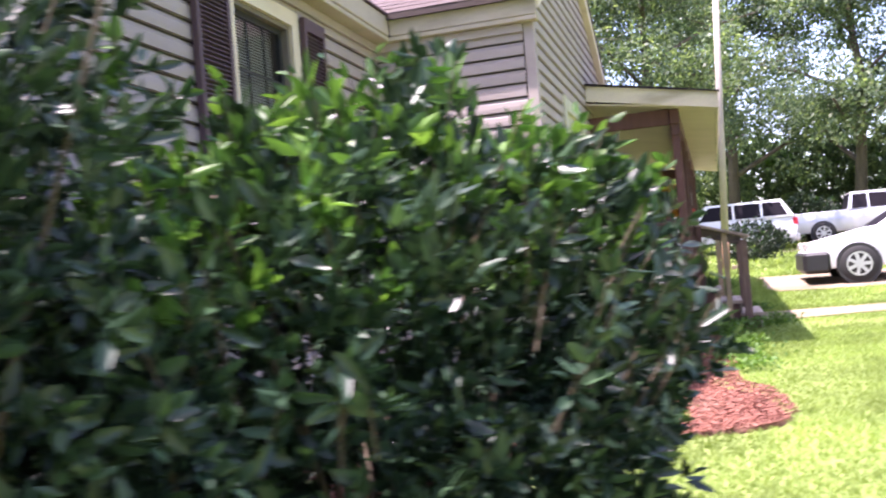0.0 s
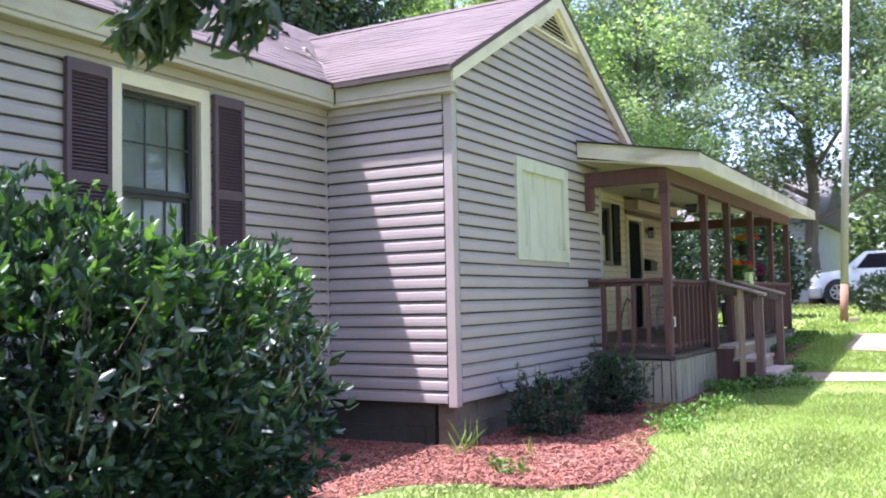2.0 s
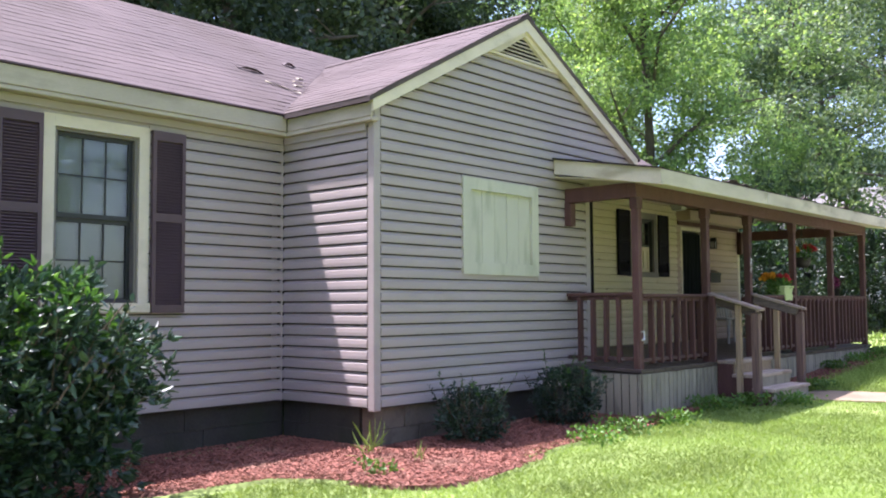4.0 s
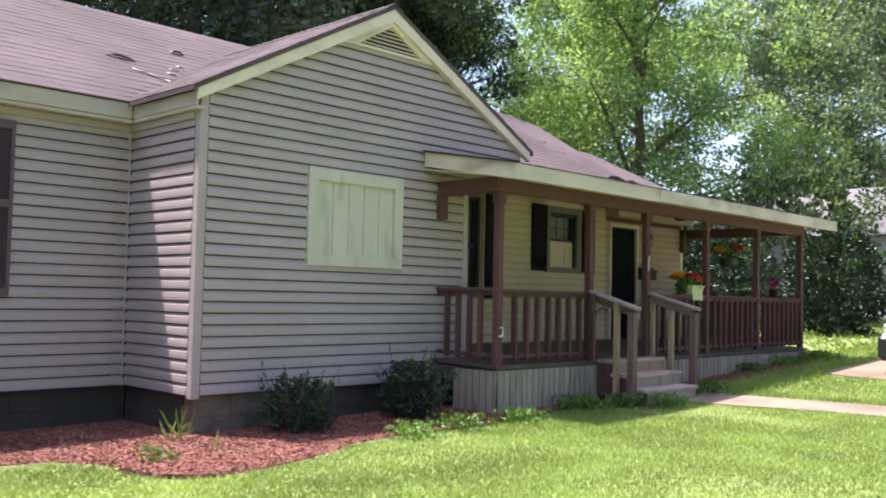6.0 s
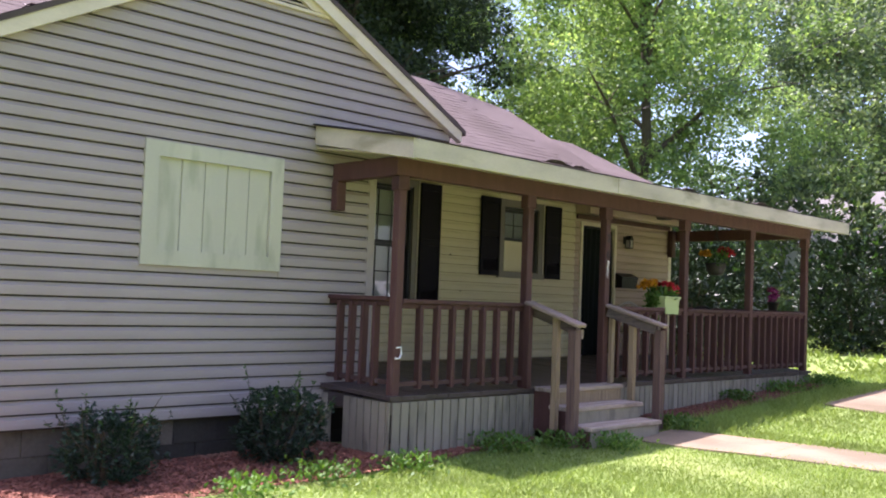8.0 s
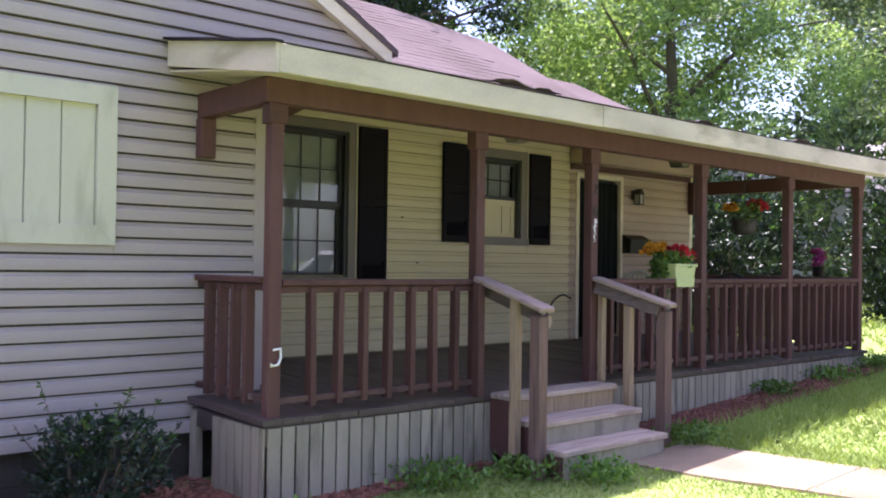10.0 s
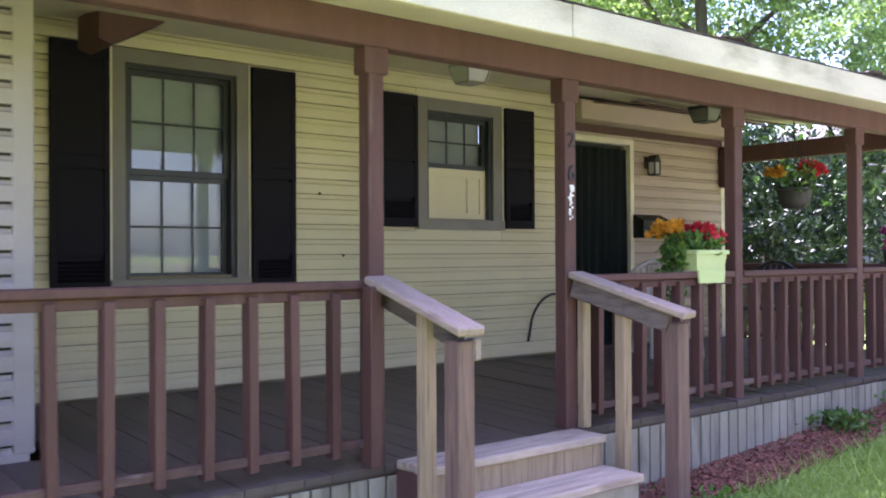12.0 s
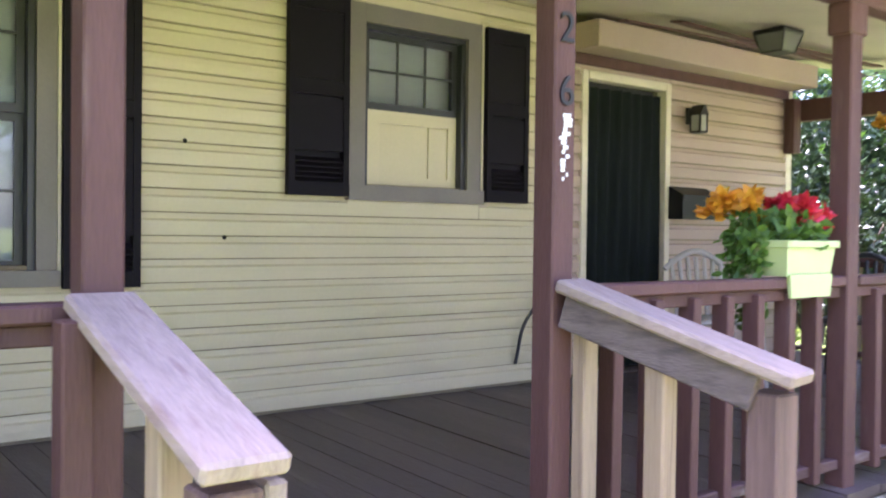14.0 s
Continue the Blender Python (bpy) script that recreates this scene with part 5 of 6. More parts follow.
tube(bm, (0.92, 6.2, 2.85), (1.06, 6.42, 2.48), 0.01, 0.005, 6)
for q in ((-2.2, 4.2, 6.3), (-1.0, 5.4, 6.6), (-2.6, 2.6, 6.8), (0.3, 4.4, 6.9)):
    tube(bm, (-0.1, 0.5, 5.2), q, 0.07, 0.02, 7)
part("trunk", bm, M_BARK, yard)
ry = np.random.default_rng(77)
cl = [(0.72, 6.38, 2.66), (0.62, 6.42, 2.58), (0.54, 6.4, 2.62), (0.80, 6.35, 2.72), (1.05, 6.4, 2.56), (0.95, 6.3, 2.74)]
# Unseen crown clumps, added towards the sun to shade the shrubs.
cl += [(ry.uniform(-3.2, 0.6), ry.uniform(2.0, 6.2), ry.uniform(6.2, 7.6)) for i in range(26)]
cl, sz = np.array(cl), np.array([0.045] * 6 + [0.42] * 26)
n1 = np.concatenate([ry.integers(0, 6, 900), ry.integers(6, 32, 17100)])
tagged(leaf_cloud("crown", cl[n1] + ry.normal(0, 1, (18000, 3)) * sz[n1][:, None], np.tile([0, 0, -0.8], (18000, 1)), 0.095, 0.034, L_PINE, yard, ry, 0.2, 0.5), kind="stuff")

# mulch beds
def bed(name, outline, label):
    pts = [Vector((x, y, 0)) for x, y in outline]
    bm = bmesh.new()
    f = bm.faces.new([bm.verts.new(p) for p in pts])
    bmesh.ops.triangulate(bm, faces=[f])
    bmesh.ops.subdivide_edges(bm, edges=bm.edges, cuts=5, use_grid_fill=True)
    for v in bm.verts:
        v.co.z = float(gz(v.co.x, v.co.y)) + (-0.04 if v.is_boundary else 0.03 + 0.012 * noise.noise(v.co * 3))
    ob = part(name, bm, M_MULCH)
    tagged(ob, label, "mulch bed", "", "structure")


def inside_poly(pts, poly):
    x, y = pts[:, 0], pts[:, 1]
    res = np.zeros(len(pts), bool)
    j = len(poly) - 1
    for i in range(len(poly)):
        (xi, yi), (xj, yj) = poly[i], poly[j]
        cross = ((yi > y) != (yj > y)) & (x < (xj - xi) * (y - yi) / (yj - yi + 1e-12) + xi)
        res ^= cross
        j = i
    return res


BED1 = [(MX, 4.4), (-1.2, 4.7), (-0.75, 5.3), (-0.6, 5.95), (-0.2, 6.22), (0.3, 6.3), (0.6, 6.5), (0.72, 6.82), (0.68, 7.4), (0.6, 7.85), (0.4, 8.2), (0.35, 9.0), (0.45, 9.7), (0.4, 10.3), (0.35, 10.95), (0.22, 11.6), (0.16, 12.38), (0.04, 12.38), (0.04, 10.6), (GX, 10.6), (GX, C0), (MX, C0)]
BED2 = [(0.04, 13.62), (0.5, 13.7), (0.55, 14.8), (0.5, 16.4), (0.42, 18.0), (0.25, 19.0), (0.04, 19.0)]
bed("mulch_bed_front", BED1, "red wood mulch bed along the gable wing")
bed("mulch_bed_porch", BED2, "red wood mulch strip along the porch skirting")


def chips(name, poly, n, seed, label):
    r = np.random.default_rng(seed)
    P = np.array(poly)
    lo, hi = P.min(0), P.max(0)
    c = r.uniform(lo, hi, (n * 3, 2))
    c = c[inside_poly(c, poly)][:n]
    k = len(c)
    pos = np.concatenate([c, (np.interp(c[:, 1], GY, GZ) + 0.045)[:, None]], 1)
    d = r.normal(0, 1, (k, 3)) * np.array([1, 1, 0.25])
    d /= np.linalg.norm(d, axis=1)[:, None]
    s = np.cross(d, np.array([0, 0, 1.0]) + r.normal(0, 0.3, (k, 3)))
    s /= np.linalg.norm(s, axis=1)[:, None]
    ln, wd = r.uniform(0.006, 0.024, k)[:, None], r.uniform(0.0025, 0.007, k)[:, None]
    nn = np.cross(s, d) * 0.005
    v = np.stack([pos - d * ln - s * wd, pos + d * ln - s * wd, pos + d * ln + s * wd, pos - d * ln + s * wd, pos - nn * 2], 1)
    verts = v.reshape(-1, 3).tolist()
    faces = []
    for i in range(k):
        b = i * 5
        faces += [(b, b + 1, b + 2, b + 3), (b, b + 4, b + 1), (b + 2, b + 4, b + 3)]
    ob = link(name, verts, faces, M_CHIP)
    tagged(ob, label, "mulch", "", "stuff")


chips("mulch_chips_front", BED1, 24000, 21, "loose red wood chips on the front bed")
chips("mulch_chips_porch", BED2, 6000, 22, "loose red wood chips beside the porch")

# ---- path and drive ----
def ground_slab(name, x0, x1, edge0, edge1, label, n=24, lift=0.022):
    bm = bmesh.new()
    prev = None
    for i in range(n + 1):
        x = x0 + (x1 - x0) * i / n
        a, b = edge0(x) + 0.03 * noise.noise((x * 2, 1, 0)), edge1(x) + 0.03 * noise.noise((x * 2, 5, 0))
        row = [bm.verts.new((x, yy, float(gz(x, yy)) + h)) for yy, h in ((a, -0.05), (a, lift), (b, lift), (b, -0.05))]
        if prev:
            for k in range(3):
                bm.faces.new((prev[k], row[k], row[k + 1], prev[k + 1]))
        prev = row
    tagged(part(name, bm, M_CONC), label, "path", "", "structure")


PATH0 = lambda x: 13.10 + 0.06 * (x - 0.7) + 0.16 * max(0, x - 1.5) ** 0.5
PATH1 = lambda x: 13.93 + 0.12 * (x - 0.7) - 0.04 * max(0, x - 3)
for i in range(12):
    xa = 0.72 + 1.3 * i
    ground_slab("path_slab_%d" % (i + 1), xa, xa + 1.292, PATH0, PATH1, "worn concrete slab of the front walkway", 6)
ground_slab("driveway", 1.0, 40.0, lambda x: 16.55 + 0.3 * max(0, 2.5 - x) ** 2 * 0.4, lambda x: 19.6, "pale concrete driveway", 60, 0.02)
ground_slab("driveway_far", -9.0, 60.0, lambda x: 30.5, lambda x: 36.5, "pale parking strip beyond the lawn", 40, 0.02)

# ---- grass ----
def blades(name, n, region, hmin, hmax, width, seed, label, material, avoid=(), lean=0.6):
    r = np.random.default_rng(seed)
    x0, x1, y0, y1 = region
    c = np.stack([r.uniform(x0, x1, n), r.uniform(y0, y1, n)], 1)
    keep = np.ones(n, bool)
    for poly in avoid:
        keep &= ~inside_poly(c + r.normal(0, 0.07, c.shape), poly)
    keep &= ~((c[:, 0] < MX) & (c[:, 1] < 18.8)) & ~((c[:, 0] < GX) & (c[:, 1] > C0) & (c[:, 1] < 18.8)) & ~((c[:, 0] < 0.06) & (c[:, 1] > 10.5) & (c[:, 1] < 18.7))
    keep &= ~((c[:, 0] > 0.7) & (c[:, 1] + r.normal(0, 0.07, n) > 13.14 + 0.06 * (c[:, 0] - 0.7) + 0.16 * np.sqrt(np.maximum(0, c[:, 0] - 1.5))) & (c[:, 1] + r.normal(0, 0.06, n) < 13.90 + 0.12 * (c[:, 0] - 0.7) - 0.04 * np.maximum(0, c[:, 0] - 3)))
    keep &= ~((c[:, 0] > 1.05) & (c[:, 1] > 16.6) & (c[:, 1] < 19.6))
    c = c[keep]
    k = len(c)
    z = np.interp(c[:, 1], GY, GZ)
    p = np.concatenate([c, z[:, None]], 1)
    a = r.uniform(0, 6.28, k)
    s = np.stack([np.cos(a), np.sin(a), np.zeros(k)], 1) * width / 2 * r.uniform(0.7, 1.4, k)[:, None]
    patch = 0.6 + 0.4 * np.sin(c[:, 0] * 1.7 + 1.3 * np.sin(c[:, 1] * 0.9)) * np.sin(c[:, 1] * 1.3)
    h = r.uniform(hmin, hmax, k) * (0.75 + 0.4 * patch)
    tip = p + np.stack([r.normal(0, lean, k) * h, r.normal(0, lean, k) * h, h], 1)
    v = np.stack([p - s, p + s, tip], 1).reshape(-1)
    me = bpy.data.meshes.new(name)
    me.vertices.add(k * 3)
    me.vertices.foreach_set("co", v)
    me.loops.add(k * 3)
    me.loops.foreach_set("vertex_index", np.arange(k * 3, dtype=np.int32))
    me.polygons.add(k)
    me.polygons.foreach_set("loop_start", np.arange(0, k * 3, 3, dtype=np.int32))
    me.update(calc_edges=True)
    me.materials.append(material)
    tagged(new(name, me), label, "grass", "", "stuff")


blades("grass_near", 330000, (-0.6, 8.0, 2.5, 14.5), 0.018, 0.046, 0.013, 31, "short sunlit lawn grass", L_GRASS, (BED1, BED2))
blades("grass_mid", 110000, (-0.2, 9.0, 14.0, 24.0), 0.025, 0.06, 0.02, 32, "short lawn grass past the walkway", L_GRASS, (BED2,))
blades("grass_far", 60000, (-12.0, 30.0, 19.0, 45.0), 0.05, 0.11, 0.07, 33, "distant lawn grass", L_GRASS)
blades("grass_edge", 5000, (0.3, 1.2, 13.8, 18.8), 0.06, 0.14, 0.012, 34, "taller ragged grass along the mulch strip", L_GRASS, (BED2,))


def tuft(name, at, n, h, seed, label):
    r = np.random.default_rng(seed)
    t = thing(name, (at[0], at[1], float(gz(*at)) + 0.03), label, "weed", "weeds in the bed")
    b = r.normal(0, 0.05, (n, 3)) * np.array([1, 1, 0])
    leaf_cloud("leaves", b, np.tile([0, 0, 1.2], (n, 1)), h, 0.0045, L_GRASS, t, r, 0.2, 0.6)


tuft("grass_tuft", (-0.75, 7.15), 16, 0.30, 41, "pale tall grass tuft at the gable corner")
tuft("grass_tuft", (-0.2, 7.2), 8, 0.16, 42, "thin grass tuft in the mulch")


def weed(at, r0, n, seed, label):
    r = np.random.default_rng(seed)
    t = thing("weed_patch", (at[0], at[1], float(gz(*at)) + 0.03), label, "weed", "weeds in the bed")
    p = np.stack([r.normal(0, r0, n), r.normal(0, r0, n), r.uniform(0, 0.12, n)], 1)
    leaf_cloud("leaves", p, np.tile([0, 0, 0.7], (n, 1)), 0.05, 0.028, L_WEED, t, r, 0.2, 0.8)


for i, (x, y, rr, n) in enumerate(((0.45, 8.9, 0.13, 260), (0.4, 9.6, 0.15, 300), (0.5, 10.4, 0.13, 240), (0.3, 11.7, 0.14, 420), (0.55, 12.3, 0.12, 380), (0.95, 12.55, 0.10, 300), (0.2, 16.2, 0.12, 300), (0.2, 17.4, 0.16, 420),
                                  (0.25, 18.5, 0.2, 600), (0.75, 13.95, 0.12, 300), (-0.1, 6.6, 0.08, 80))):
    weed((x, y), rr, n, 60 + i, "low green weeds growing in the bed")

# ---- trees ----
def tree(name, at, height, crown_r, crown_h, base_h, leaf, n, material, seed, label, trunk_r=0.22, limbs=9, fork=False):
    r = np.random.default_rng(seed)
    t = thing(name, (at[0], at[1], float(gz(*at)) - 0.05), label, "tree")
    bm = bmesh.new()
    p, rad, nodes = Vector((0, 0, 0)), trunk_r, []
    steps_ = 7
    for k in range(steps_):
        q = p + Vector((r.normal(0, 0.16), r.normal(0, 0.16), height * 0.92 / steps_))
        tube(bm, p, q, rad, rad * 0.83, 10, k == 0)
        nodes.append((p.copy(), q.copy(), rad))
        p, rad = q, rad * 0.83
    tips = []
    for i in range(limbs):
        z = base_h * 0.85 + (height * 0.9 - base_h * 0.85) * (i + 0.3) / limbs
        a = i * 2.4 + r.uniform(-0.4, 0.4)
        f = (z - base_h) / max(0.1, crown_h)
        reach = crown_r * (0.95 - 0.55 * max(0, f - 0.35)) * r.uniform(0.7, 1.05)
        seg = min(len(nodes) - 1, int(z / (height * 0.92 / steps_)))
        a0, b0, tr = nodes[seg]
        s0 = a0.lerp(b0, max(0, min(1, (z - a0.z) / (b0.z - a0.z))))
        d = Vector((math.cos(a), math.sin(a), 0.55 if not fork else 0.9))
        m1 = s0 + d * reach * 0.5
        m2 = m1 + Vector((math.cos(a + 0.2), math.sin(a + 0.2), 0.25)) * reach * 0.5
        tube(bm, s0, m1, tr * 0.5, tr * 0.3, 7)
        tube(bm, m1, m2, tr * 0.3, tr * 0.1, 6)
        tips += [m1, m2]
        for j in range(3):
            w = m1 + Vector((r.normal(0, 0.4), r.normal(0, 0.4), r.uniform(0.1, 0.6))) * reach * 0.5
            tube(bm, m1.lerp(m2, r.uniform(0, 0.7)), w, tr * 0.14, tr * 0.05, 5)
            tips.append(w)
    part("trunk", bm, M_BARK, t)
    tips = np.array(tips)
    clumps = 110
    c = tips[r.integers(0, len(tips), clumps)] + r.normal(0, crown_r * 0.22, (clumps, 3)) * np.array([1, 1, 0.8])
    c = np.concatenate([c, np.stack([r.normal(0, crown_r * 0.45, 40), r.normal(0, crown_r * 0.45, 40), base_h + crown_h * r.uniform(0.15, 1.0, 40)], 1)])
    w = r.integers(0, len(c), n)
    off = r.normal(0, 1, (n, 3))
    off /= np.linalg.norm(off, axis=1)[:, None]
    off *= (r.uniform(0.2, 1, n) ** 0.5 * crown_r * 0.19)[:, None] * np.array([1, 1, 0.65])
    leaf_cloud("crown", c[w] + off, off / (crown_r * 0.2) + np.array([0, 0, -0.15]), leaf, leaf * 0.6, material, t, r, 0.2, 0.8, True)
    return t


def again(t, x, y, s, rz, label):
    ob = copy_thing(t, pose(x, y, float(gz(x, y)) - 0.05, 0, 0, rz) @ Matrix.Diagonal((s, s, s, 1)))
    return tagged(ob, label)


bright = tree("broadleaf_tree", (-9.7, 28.5), 14.5, 5.0, 11.0, 2.4, 0.155, 62000, L_TREE, 71, "sunlit bright green broadleaf tree with a forked trunk beyond the house", 0.26, 12, True)
oak = tree("oak_tree", (1.5, 46.0), 17.0, 5.5, 13.0, 3.5, 0.20, 34000, L_OAK, 72, "tall oak with grey-green leaves at the far edge of the lawn", 0.32, 13)
pine = tree("dark_tree", (-12.0, 14.0), 17.0, 4.2, 12.0, 4.5, 0.16, 42000, L_PINE, 73, "tall dark tree behind the house", 0.3, 14)
for x, y, s, rz in ((-15, 33, 1.0, 80), (-19, 27, 1.05, 140)):
    again(bright, x, y, s, rz, "sunlit bright green broadleaf tree standing beyond the house")
for x, y, s, rz in ((-1.5, 33.5, 0.85, 30), (6.5, 44, 1.0, 110), (11.5, 40, 1.05, 210), (16, 46, 1.2, 20), (22, 38, 1.1, 100), (28, 30, 1.1, 250), (-13, 54, 1.2, 170), (-11.5, 46.5, 1.15, 45),
                    (30, 18, 1.1, 70), (31, 6, 1.15, 190), (29, -6, 1.1, 290), (20, -14, 1.1, 40), (34, 48, 1.3, 130)):
    again(oak, x, y, s, rz, "tall oak with grey-green leaves around the lawn")
for x, y, s, rz in ((-14.5, 8.5, 1.05, 50), (-13.0, 19.5, 1.0, 130), (-17, 14, 1.15, 220), (-14.5, 22.5, 0.95, 310), (-18.5, 21.5, 1.1, 15), (-15, 2, 1.1, 100), (-22, 8, 1.2, 160), (-24, 28, 1.2, 60), (-13, -6, 1.0, 200), (-8, -14, 1.0, 90), (6, -16, 1.0, 250)):
    again(pine, x, y, s, rz, "tall dark tree behind the house roof")

# low dark shrubs in the distance
shrub("hedge_shrub", (-3.9, 21.6), (1.7, 1.4, 2.6), 16000, 0.11, 81, "big dark evergreen shrub past the porch end", L_HEDGE, 0.04, 0, 8)
shrub("hedge_shrub", (-1.65, 24.4), (1.1, 1.15, 2.5), 13000, 0.11, 82, "big dark evergreen shrub on the far lawn", L_HEDGE, 0.04, 0, 8)
shrub("hedge_shrub", (-6.0, 23.5), (1.8, 1.5, 3.1), 14000, 0.12, 83, "tall dark evergreen shrub beyond the house", L_HEDGE, 0.04, 0, 8)
shrub("understory_shrub", (-4.7, 29.2), (2.2, 1.7, 4.7), 9000, 0.2, 87, "tall leafy undergrowth in front of the neighbour house", L_OAK, 0.03, 0, 6)
shrub("hedge_shrub", (1.15, 25.8), (0.95, 0.8, 1.05), 5000, 0.09, 84, "low dark shrub beside the utility pole", L_HEDGE, 0.03, 0, 6)
shrub("hedge_shrub", (3.6, 39.0), (1.6, 1.3, 1.9), 5000, 0.14, 85, "dark shrub behind the parked vehicles", L_HEDGE, 0.03, 0, 6)
for i, (x, y, k) in enumerate(((-9, 46, 1.2), (-3, 55, 1.5), (4, 51, 1.4), (10, 48, 1.3), (16, 44, 1.2), (24, 40, 1.2), (-20, 38, 1.2), (-17, 46, 1.3), (-12.5, 33, 1.0), (-7.5, 47, 1.3), (1, 54, 1.5), (7, 50, 1.4), (13, 47, 1.3), (20, 43, 1.3), (-14, 30, 1.0))):
    shrub("understory_shrub", (x, y), (3.6 * k, 2.6 * k, 3.8 * k), 5600, 0.27 * k, 90 + i, "leafy undergrowth below the far trees", L_OAK, 0.03, 0, 5)

# ---- pole and wire ----
pole = thing("utility_pole", (0.47, 22.5, float(gz(0.47, 22.5)) - 0.05), "slender weathered pale utility pole with a stained foot", "pole")
bm = bmesh.new()
tube(bm, (0.042, 0, 0.9), (0.35, 0, 7.4), 0.085, 0.065, 14)
part("shaft", bm, M_POLE, pole, "", True)
bm = bmesh.new()
tube(bm, (0, 0, 0), (0.042, 0, 0.898), 0.09, 0.0855, 14)
part("foot", bm, M_RUST, pole, "rust-stained pole foot", True)
bm = bmesh.new()
tube(bm, (0.35, 0, 7.39), (0.355, 0, 7.55), 0.11, 0.05, 12)
part("lamp_head", bm, M_METAL, pole)
part("block", bx((0.12, -0.1, 0.03), (0.3, 0.12, 0.16), 0.01), M_CONC, pole)
cu = bpy.data.curves.new("service_wire", "CURVE")
cu.dimensions, cu.bevel_depth = "3D", 0.006
s = cu.splines.new("POLY")
s.points.add(12)
for i, p in enumerate(s.points):
    f = i / 12
    p.co = (0.8 + (-4.0 - 0.8) * f, 22.5 + (18.5 - 22.5) * f, 7.2 + (4.6 - 7.2) * f - 0.9 * f * (1 - f), 1)
tmp = new("service_wire", cu)
me = bpy.data.meshes.new_from_object(tmp)
bpy.data.objects.remove(tmp)
me.materials.append(M_METAL)
tagged(new("service_wire", me), "thin service wire from the pole to the roof", "wire")

# ---- vehicles ----
def wheel(parent, x, y, r, w, side):
    wl = new("wheel")
    wl.parent = parent
    wl.location = (x, y, r)
    wl.rotation_euler = (radians(90), 0, 0)
    bm = bmesh.new()
    lathe(bm, [(r * 0.62, -w / 2), (r * 0.95, -w / 2), (r, -w / 2 + 0.02), (r, w / 2 - 0.02), (r * 0.95, w / 2), (r * 0.62, w / 2)], 28)
    part("tyre", bm, M_TYRE, wl, "", True)
    for zz in (w / 2 + 0.001, -w / 2 - 0.001):
        sgn = 1 if zz > 0 else -1
        bm = bmesh.new()
        lathe(bm, [(r * 0.60, zz - 0.012 * sgn), (r * 0.64, zz), (r * 0.66, zz + 0.004 * sgn), (r * 0.58, zz + 0.004 * sgn), (r * 0.56, zz - 0.01 * sgn)] if sgn > 0 else
              [(r * 0.56, zz - 0.01 * sgn), (r * 0.58, zz + 0.004 * sgn), (r * 0.66, zz + 0.004 * sgn), (r * 0.64, zz), (r * 0.60, zz - 0.012 * sgn)], 28)
        for i in range(7):
            m = Matrix.Rotation(i * 2 * math.pi / 7, 4, "Z")
            box(bm, (0.03, -0.028, zz - 0.008), (r * 0.6, 0.028, zz + 0.006), 0, m)
        tube(bm, (0, 0, zz - 0.01), (0, 0, zz + 0.012 * sgn), r * 0.16, r * 0.14, 12)
        part("rim", bm, M_RIM, wl)


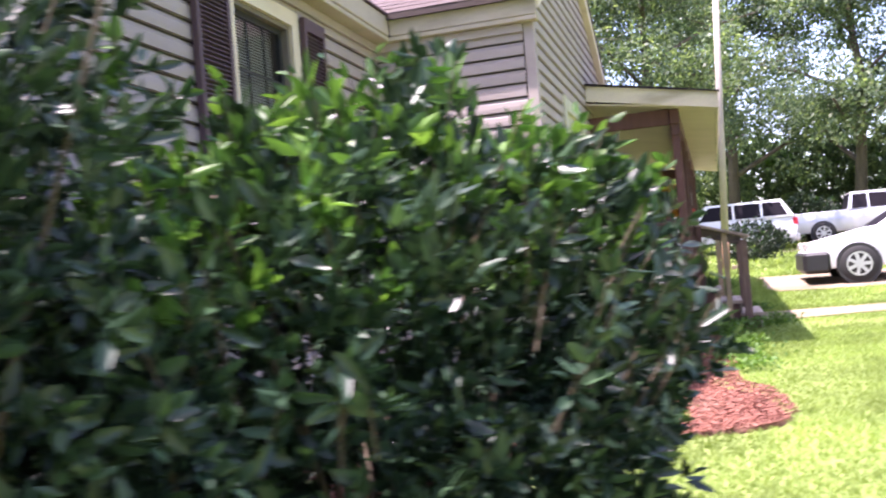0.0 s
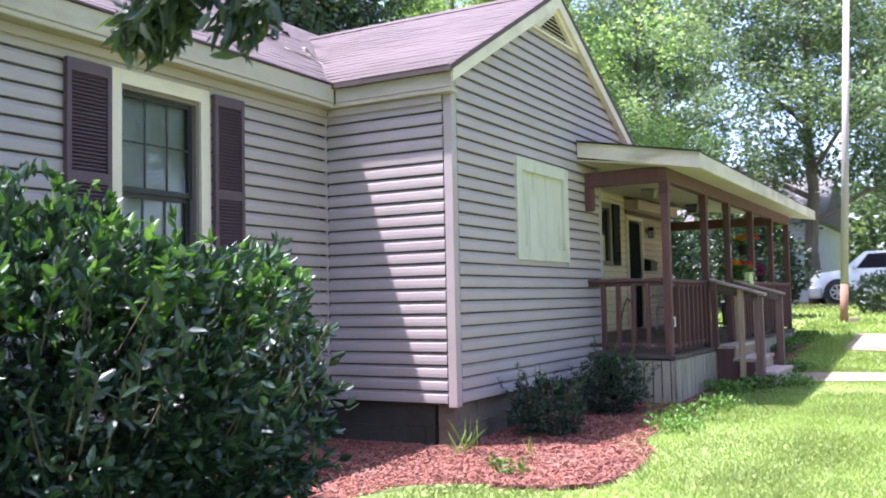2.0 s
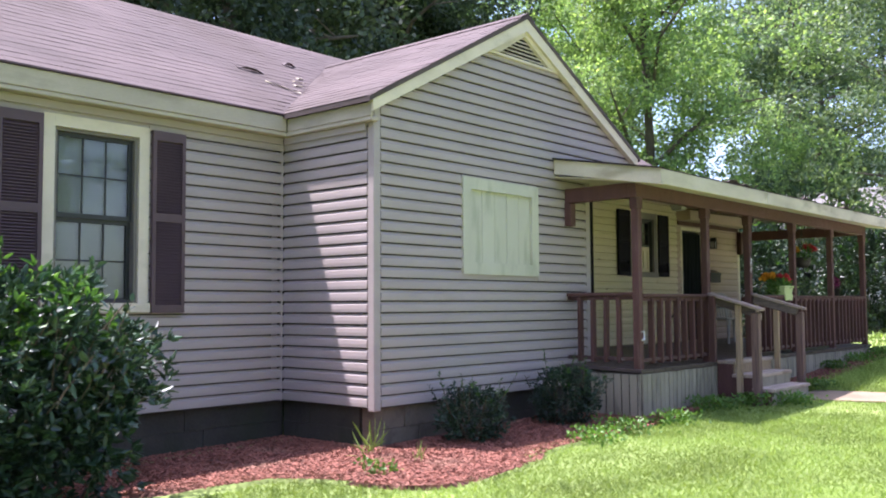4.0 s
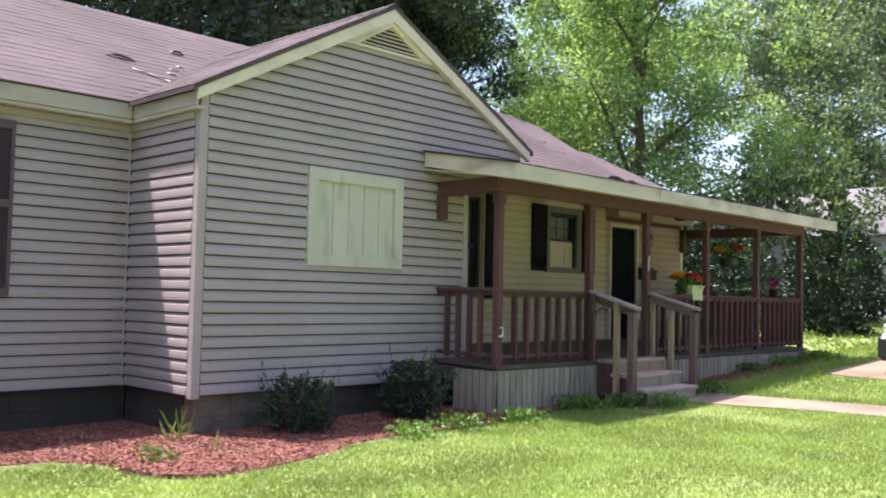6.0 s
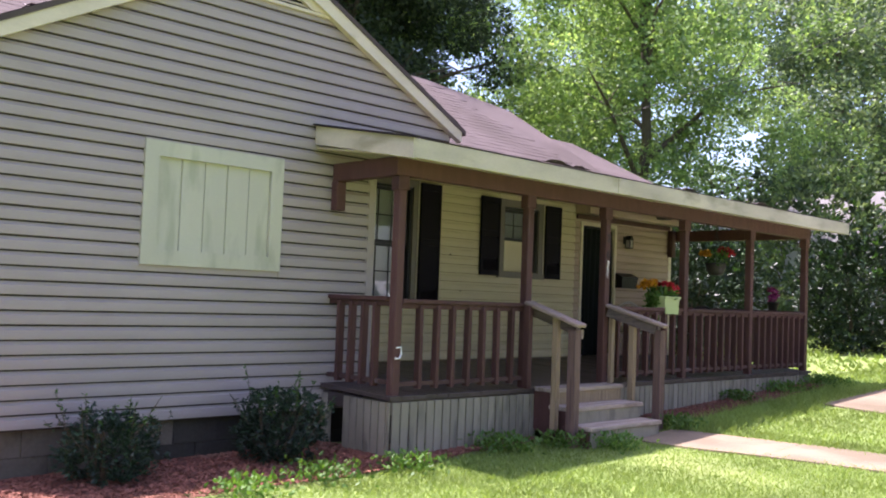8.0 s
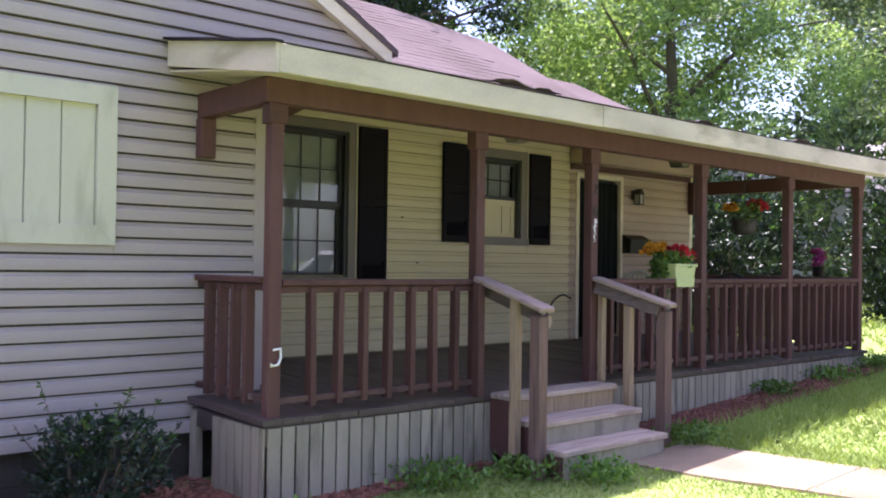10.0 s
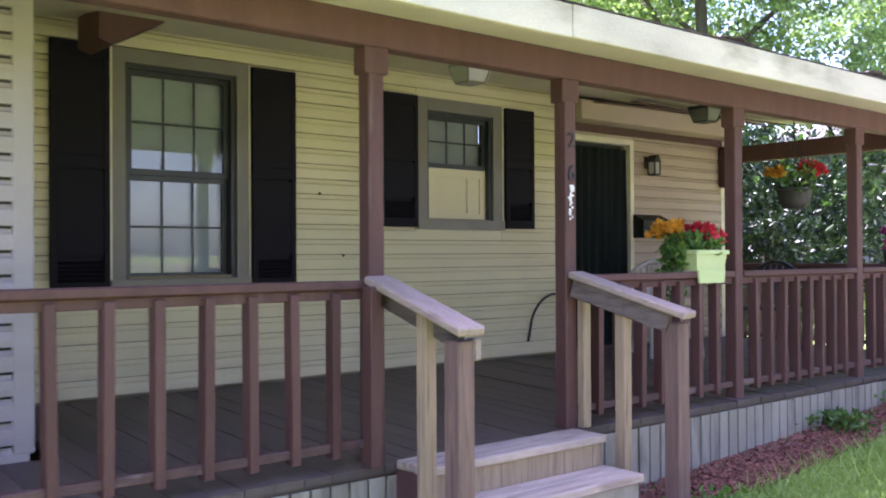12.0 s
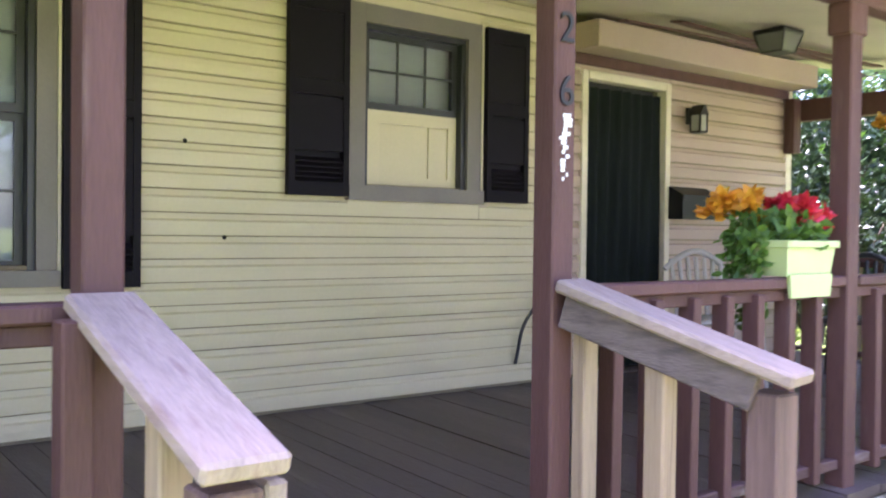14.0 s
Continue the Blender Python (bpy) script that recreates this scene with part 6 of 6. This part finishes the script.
def vehicle(name, at, rz, L, W, low, shoulder, roofline, glass, wheels, r, paint, label, bumper=M_BLACK, category="car", bed=None):
    """Nose towards -x. low: body outline (x, z); roofline: cabin outline; glass: side window outlines."""
    v = thing(name, at, label, category, "", "", rz)
    bm = bmesh.new()
    prism(bm, low, -W / 2, W / 2, "y")
    for vert in bm.verts:
        if vert.co.z > shoulder * 0.8:
            vert.co.y *= 0.94
        if abs(vert.co.x) > L * 0.44:
            vert.co.y *= 0.9
    bmesh.ops.bevel(bm, geom=list(bm.edges), offset=0.035, segments=2, affect="EDGES", profile=0.6)
    part("body", bm, paint, v, "", True)
    bm = bmesh.new()
    prism(bm, roofline, -W / 2 * 0.92, W / 2 * 0.92, "y")
    top = max(p[1] for p in roofline)
    for vert in bm.verts:
        f = (vert.co.z - shoulder) / (top - shoulder)
        vert.co.y *= 1 - 0.2 * max(0, f)
    bmesh.ops.bevel(bm, geom=list(bm.edges), offset=0.03, segments=2, affect="EDGES", profile=0.6)
    part("cabin", bm, paint, v, "", True)
    for s in (-1, 1):
        for g in glass:
            bm = bmesh.new()
            vs = []
            for x, z in g:
                f = (z - shoulder) / (top - shoulder)
                vs.append(bm.verts.new((x, s * (W / 2 * 0.92 * (1 - 0.2 * f) + 0.004), z)))
            fc = bm.faces.new(vs)
            ret = bmesh.ops.extrude_face_region(bm, geom=[fc])
            bmesh.ops.translate(bm, vec=(0, s * 0.004, 0), verts=[e for e in ret["geom"] if isinstance(e, bmesh.types.BMVert)])
            part("side_window", bm, M_SHUTB, v, "dark tinted side window")
    xr = roofline
    for (x0, z0), (x1, z1), nm in (((xr[0]), (xr[1]), "windscreen"), ((xr[-1]), (xr[-2]), "rear_window")):
        bm = bmesh.new()
        d = Vector((x1 - x0, 0, z1 - z0))
        nrm = Vector((-d.z, 0, d.x)).normalized()
        if nrm.z < 0:
            nrm = -nrm
        q = []
        for f, in ((0.1,), (0.9,)):
            p = Vector((x0, 0, z0)) + d * f + nrm * 0.006
            hw = W / 2 * 0.92 * (1 - 0.2 * ((p.z - shoulder) / (top - shoulder))) - 0.08
            q.append((p, hw))
        vs = [bm.verts.new(q[0][0] + Vector((0, -q[0][1], 0))), bm.verts.new(q[0][0] + Vector((0, q[0][1], 0))), bm.verts.new(q[1][0] + Vector((0, q[1][1], 0))), bm.verts.new(q[1][0] + Vector((0, -q[1][1], 0)))]
        fc = bm.faces.new(vs)
        ret = bmesh.ops.extrude_face_region(bm, geom=[fc])
        bmesh.ops.translate(bm, vec=nrm * 0.004, verts=[e for e in ret["geom"] if isinstance(e, bmesh.types.BMVert)])
        part(nm, bm, M_SHUTB, v)
    for x in wheels:
        for s in (-1, 1):
            bm = bmesh.new()
            tube(bm, (x, s * (W / 2 - 0.16), r), (x, s * (W / 2 + 0.006), r), r * 1.16, r * 1.16, 24)
            part("wheel_arch", bm, M_BLACK, v)
            wheel(v, x, s * (W / 2 - 0.09), r, 0.21, s)
    part("front_bumper", bx((-L / 2 - 0.03, -W / 2 * 0.96, 0.18), (-L / 2 + 0.42, W / 2 * 0.96, 0.56), 0.06), bumper, v)
    part("rear_bumper", bx((L / 2 - 0.25, -W / 2 * 0.88, 0.25), (L / 2 + 0.04, W / 2 * 0.88, 0.52), 0.05), bumper, v)
    for s in (-1, 1):
        part("headlight", bx((-L / 2 + 0.02, s * W / 2 * 0.62 - 0.17, shoulder * 0.62), (-L / 2 + 0.2, s * W / 2 * 0.62 + 0.17, shoulder * 0.78), 0.03), M_LAMPG, v)
        part("tail_light", bx((L / 2 - 0.16, s * W / 2 * 0.74 - 0.13, shoulder * 0.72), (L / 2 + 0.012, s * W / 2 * 0.74 + 0.13, shoulder * 0.95), 0.02), L_RED, v)
        part("mirror", bx((roofline[0][0] + 0.35, s * (W / 2 + 0.02) - 0.08, shoulder + 0.02), (roofline[0][0] + 0.47, s * (W / 2 + 0.02) + 0.08, shoulder + 0.16), 0.02), paint, v)
    return v


vehicle("sedan", (3.97, 18.0, float(gz(4, 17.4)) + 0.02), 0, 4.5, 1.72,
        [(-2.22, 0.25), (-2.24, 0.55), (-2.05, 0.72), (-1.1, 0.92), (1.75, 0.98), (2.2, 0.93), (2.24, 0.5), (2.2, 0.25)], 0.93,
        [(-1.15, 0.88), (-0.35, 1.38), (0.85, 1.40), (1.7, 0.93)], [[(-0.75, 0.96), (-0.28, 1.31), (0.28, 1.33), (0.28, 0.96)], [(0.36, 0.96), (0.36, 1.33), (0.82, 1.32), (1.3, 0.98)]],
        (-1.4, 1.3), 0.31, M_CARW, "white sedan with a black front bumper parked on the driveway")
vehicle("suv", (0.65, 33.6, float(gz(0, 33.6)) + 0.03), 0, 4.6, 1.85,
        [(-2.25, 0.35), (-2.28, 0.75), (-2.1, 0.98), (-1.15, 1.1), (2.2, 1.12), (2.28, 0.7), (2.22, 0.35)], 1.08,
        [(-1.3, 1.05), (-0.6, 1.66), (1.85, 1.68), (2.22, 1.08)], [[(-0.85, 1.12), (-0.5, 1.58), (0.25, 1.6), (0.25, 1.12)], [(0.33, 1.12), (0.33, 1.6), (1.15, 1.6), (1.15, 1.12)], [(1.23, 1.14), (1.23, 1.6), (1.8, 1.59), (2.0, 1.14)]],
        (-1.4, 1.35), 0.37, M_CARW, "white sport utility vehicle with a roof rack parked beyond the lawn", M_CARS)
vehicle("pickup_truck", (5.6, 36.5, float(gz(5, 36)) + 0.03), 180, 5.3, 1.9,
        [(-2.6, 0.4), (-2.62, 0.85), (-2.45, 1.08), (-1.3, 1.15), (2.55, 1.15), (2.6, 0.8), (2.58, 0.4)], 1.13,
        [(-1.35, 1.1), (-0.75, 1.75), (0.6, 1.76), (0.75, 1.13)], [[(-0.95, 1.17), (-0.62, 1.66), (0.0, 1.68), (0.0, 1.17)], [(0.08, 1.17), (0.08, 1.68), (0.52, 1.67), (0.6, 1.17)]],
        (-1.65, 1.6), 0.38, M_CARS, "silver pickup truck parked beyond the lawn", M_CARS, "truck")

# ---- neighbour's house ----
nh = thing("neighbour_house", (-7.3, 38.5, float(gz(-7, 38)) - 0.1), "white sided neighbour house with a grey roof behind the shrubs", "house")
part("wall", bx((-5.7, -3.5, 0), (5.7, 3.5, 2.9)), M_FARW, nh)
bm = bmesh.new()
for k in range(18):
    box(bm, (-5.7, -3.525, 0.12 + k * 0.15), (5.7, -3.501, 0.255 + k * 0.15))
tagged(part("siding", bm, M_FARW, nh), "rows of white siding", "", "", "stuff")
bm = bmesh.new()
prism(bm, [(-3.9, 2.85), (3.9, 2.85), (0, 4.9)], -6.0, 6.0, "x")
part("roof", bm, M_FARR, nh)
for x in (-3.5, 0.2, 3.6):
    w = part("window", bx((x - 0.5, -3.58, 1.0), (x + 0.5, -3.53, 2.3), 0.01), M_WHITE, nh)
    for a in (-0.25, 0.25):
        for z in (1.32, 1.98):
            part("pane", bx((x + a - 0.2, -3.59, z - 0.28), (x + a + 0.2, -3.581, z + 0.28)), M_SHUTB, w)
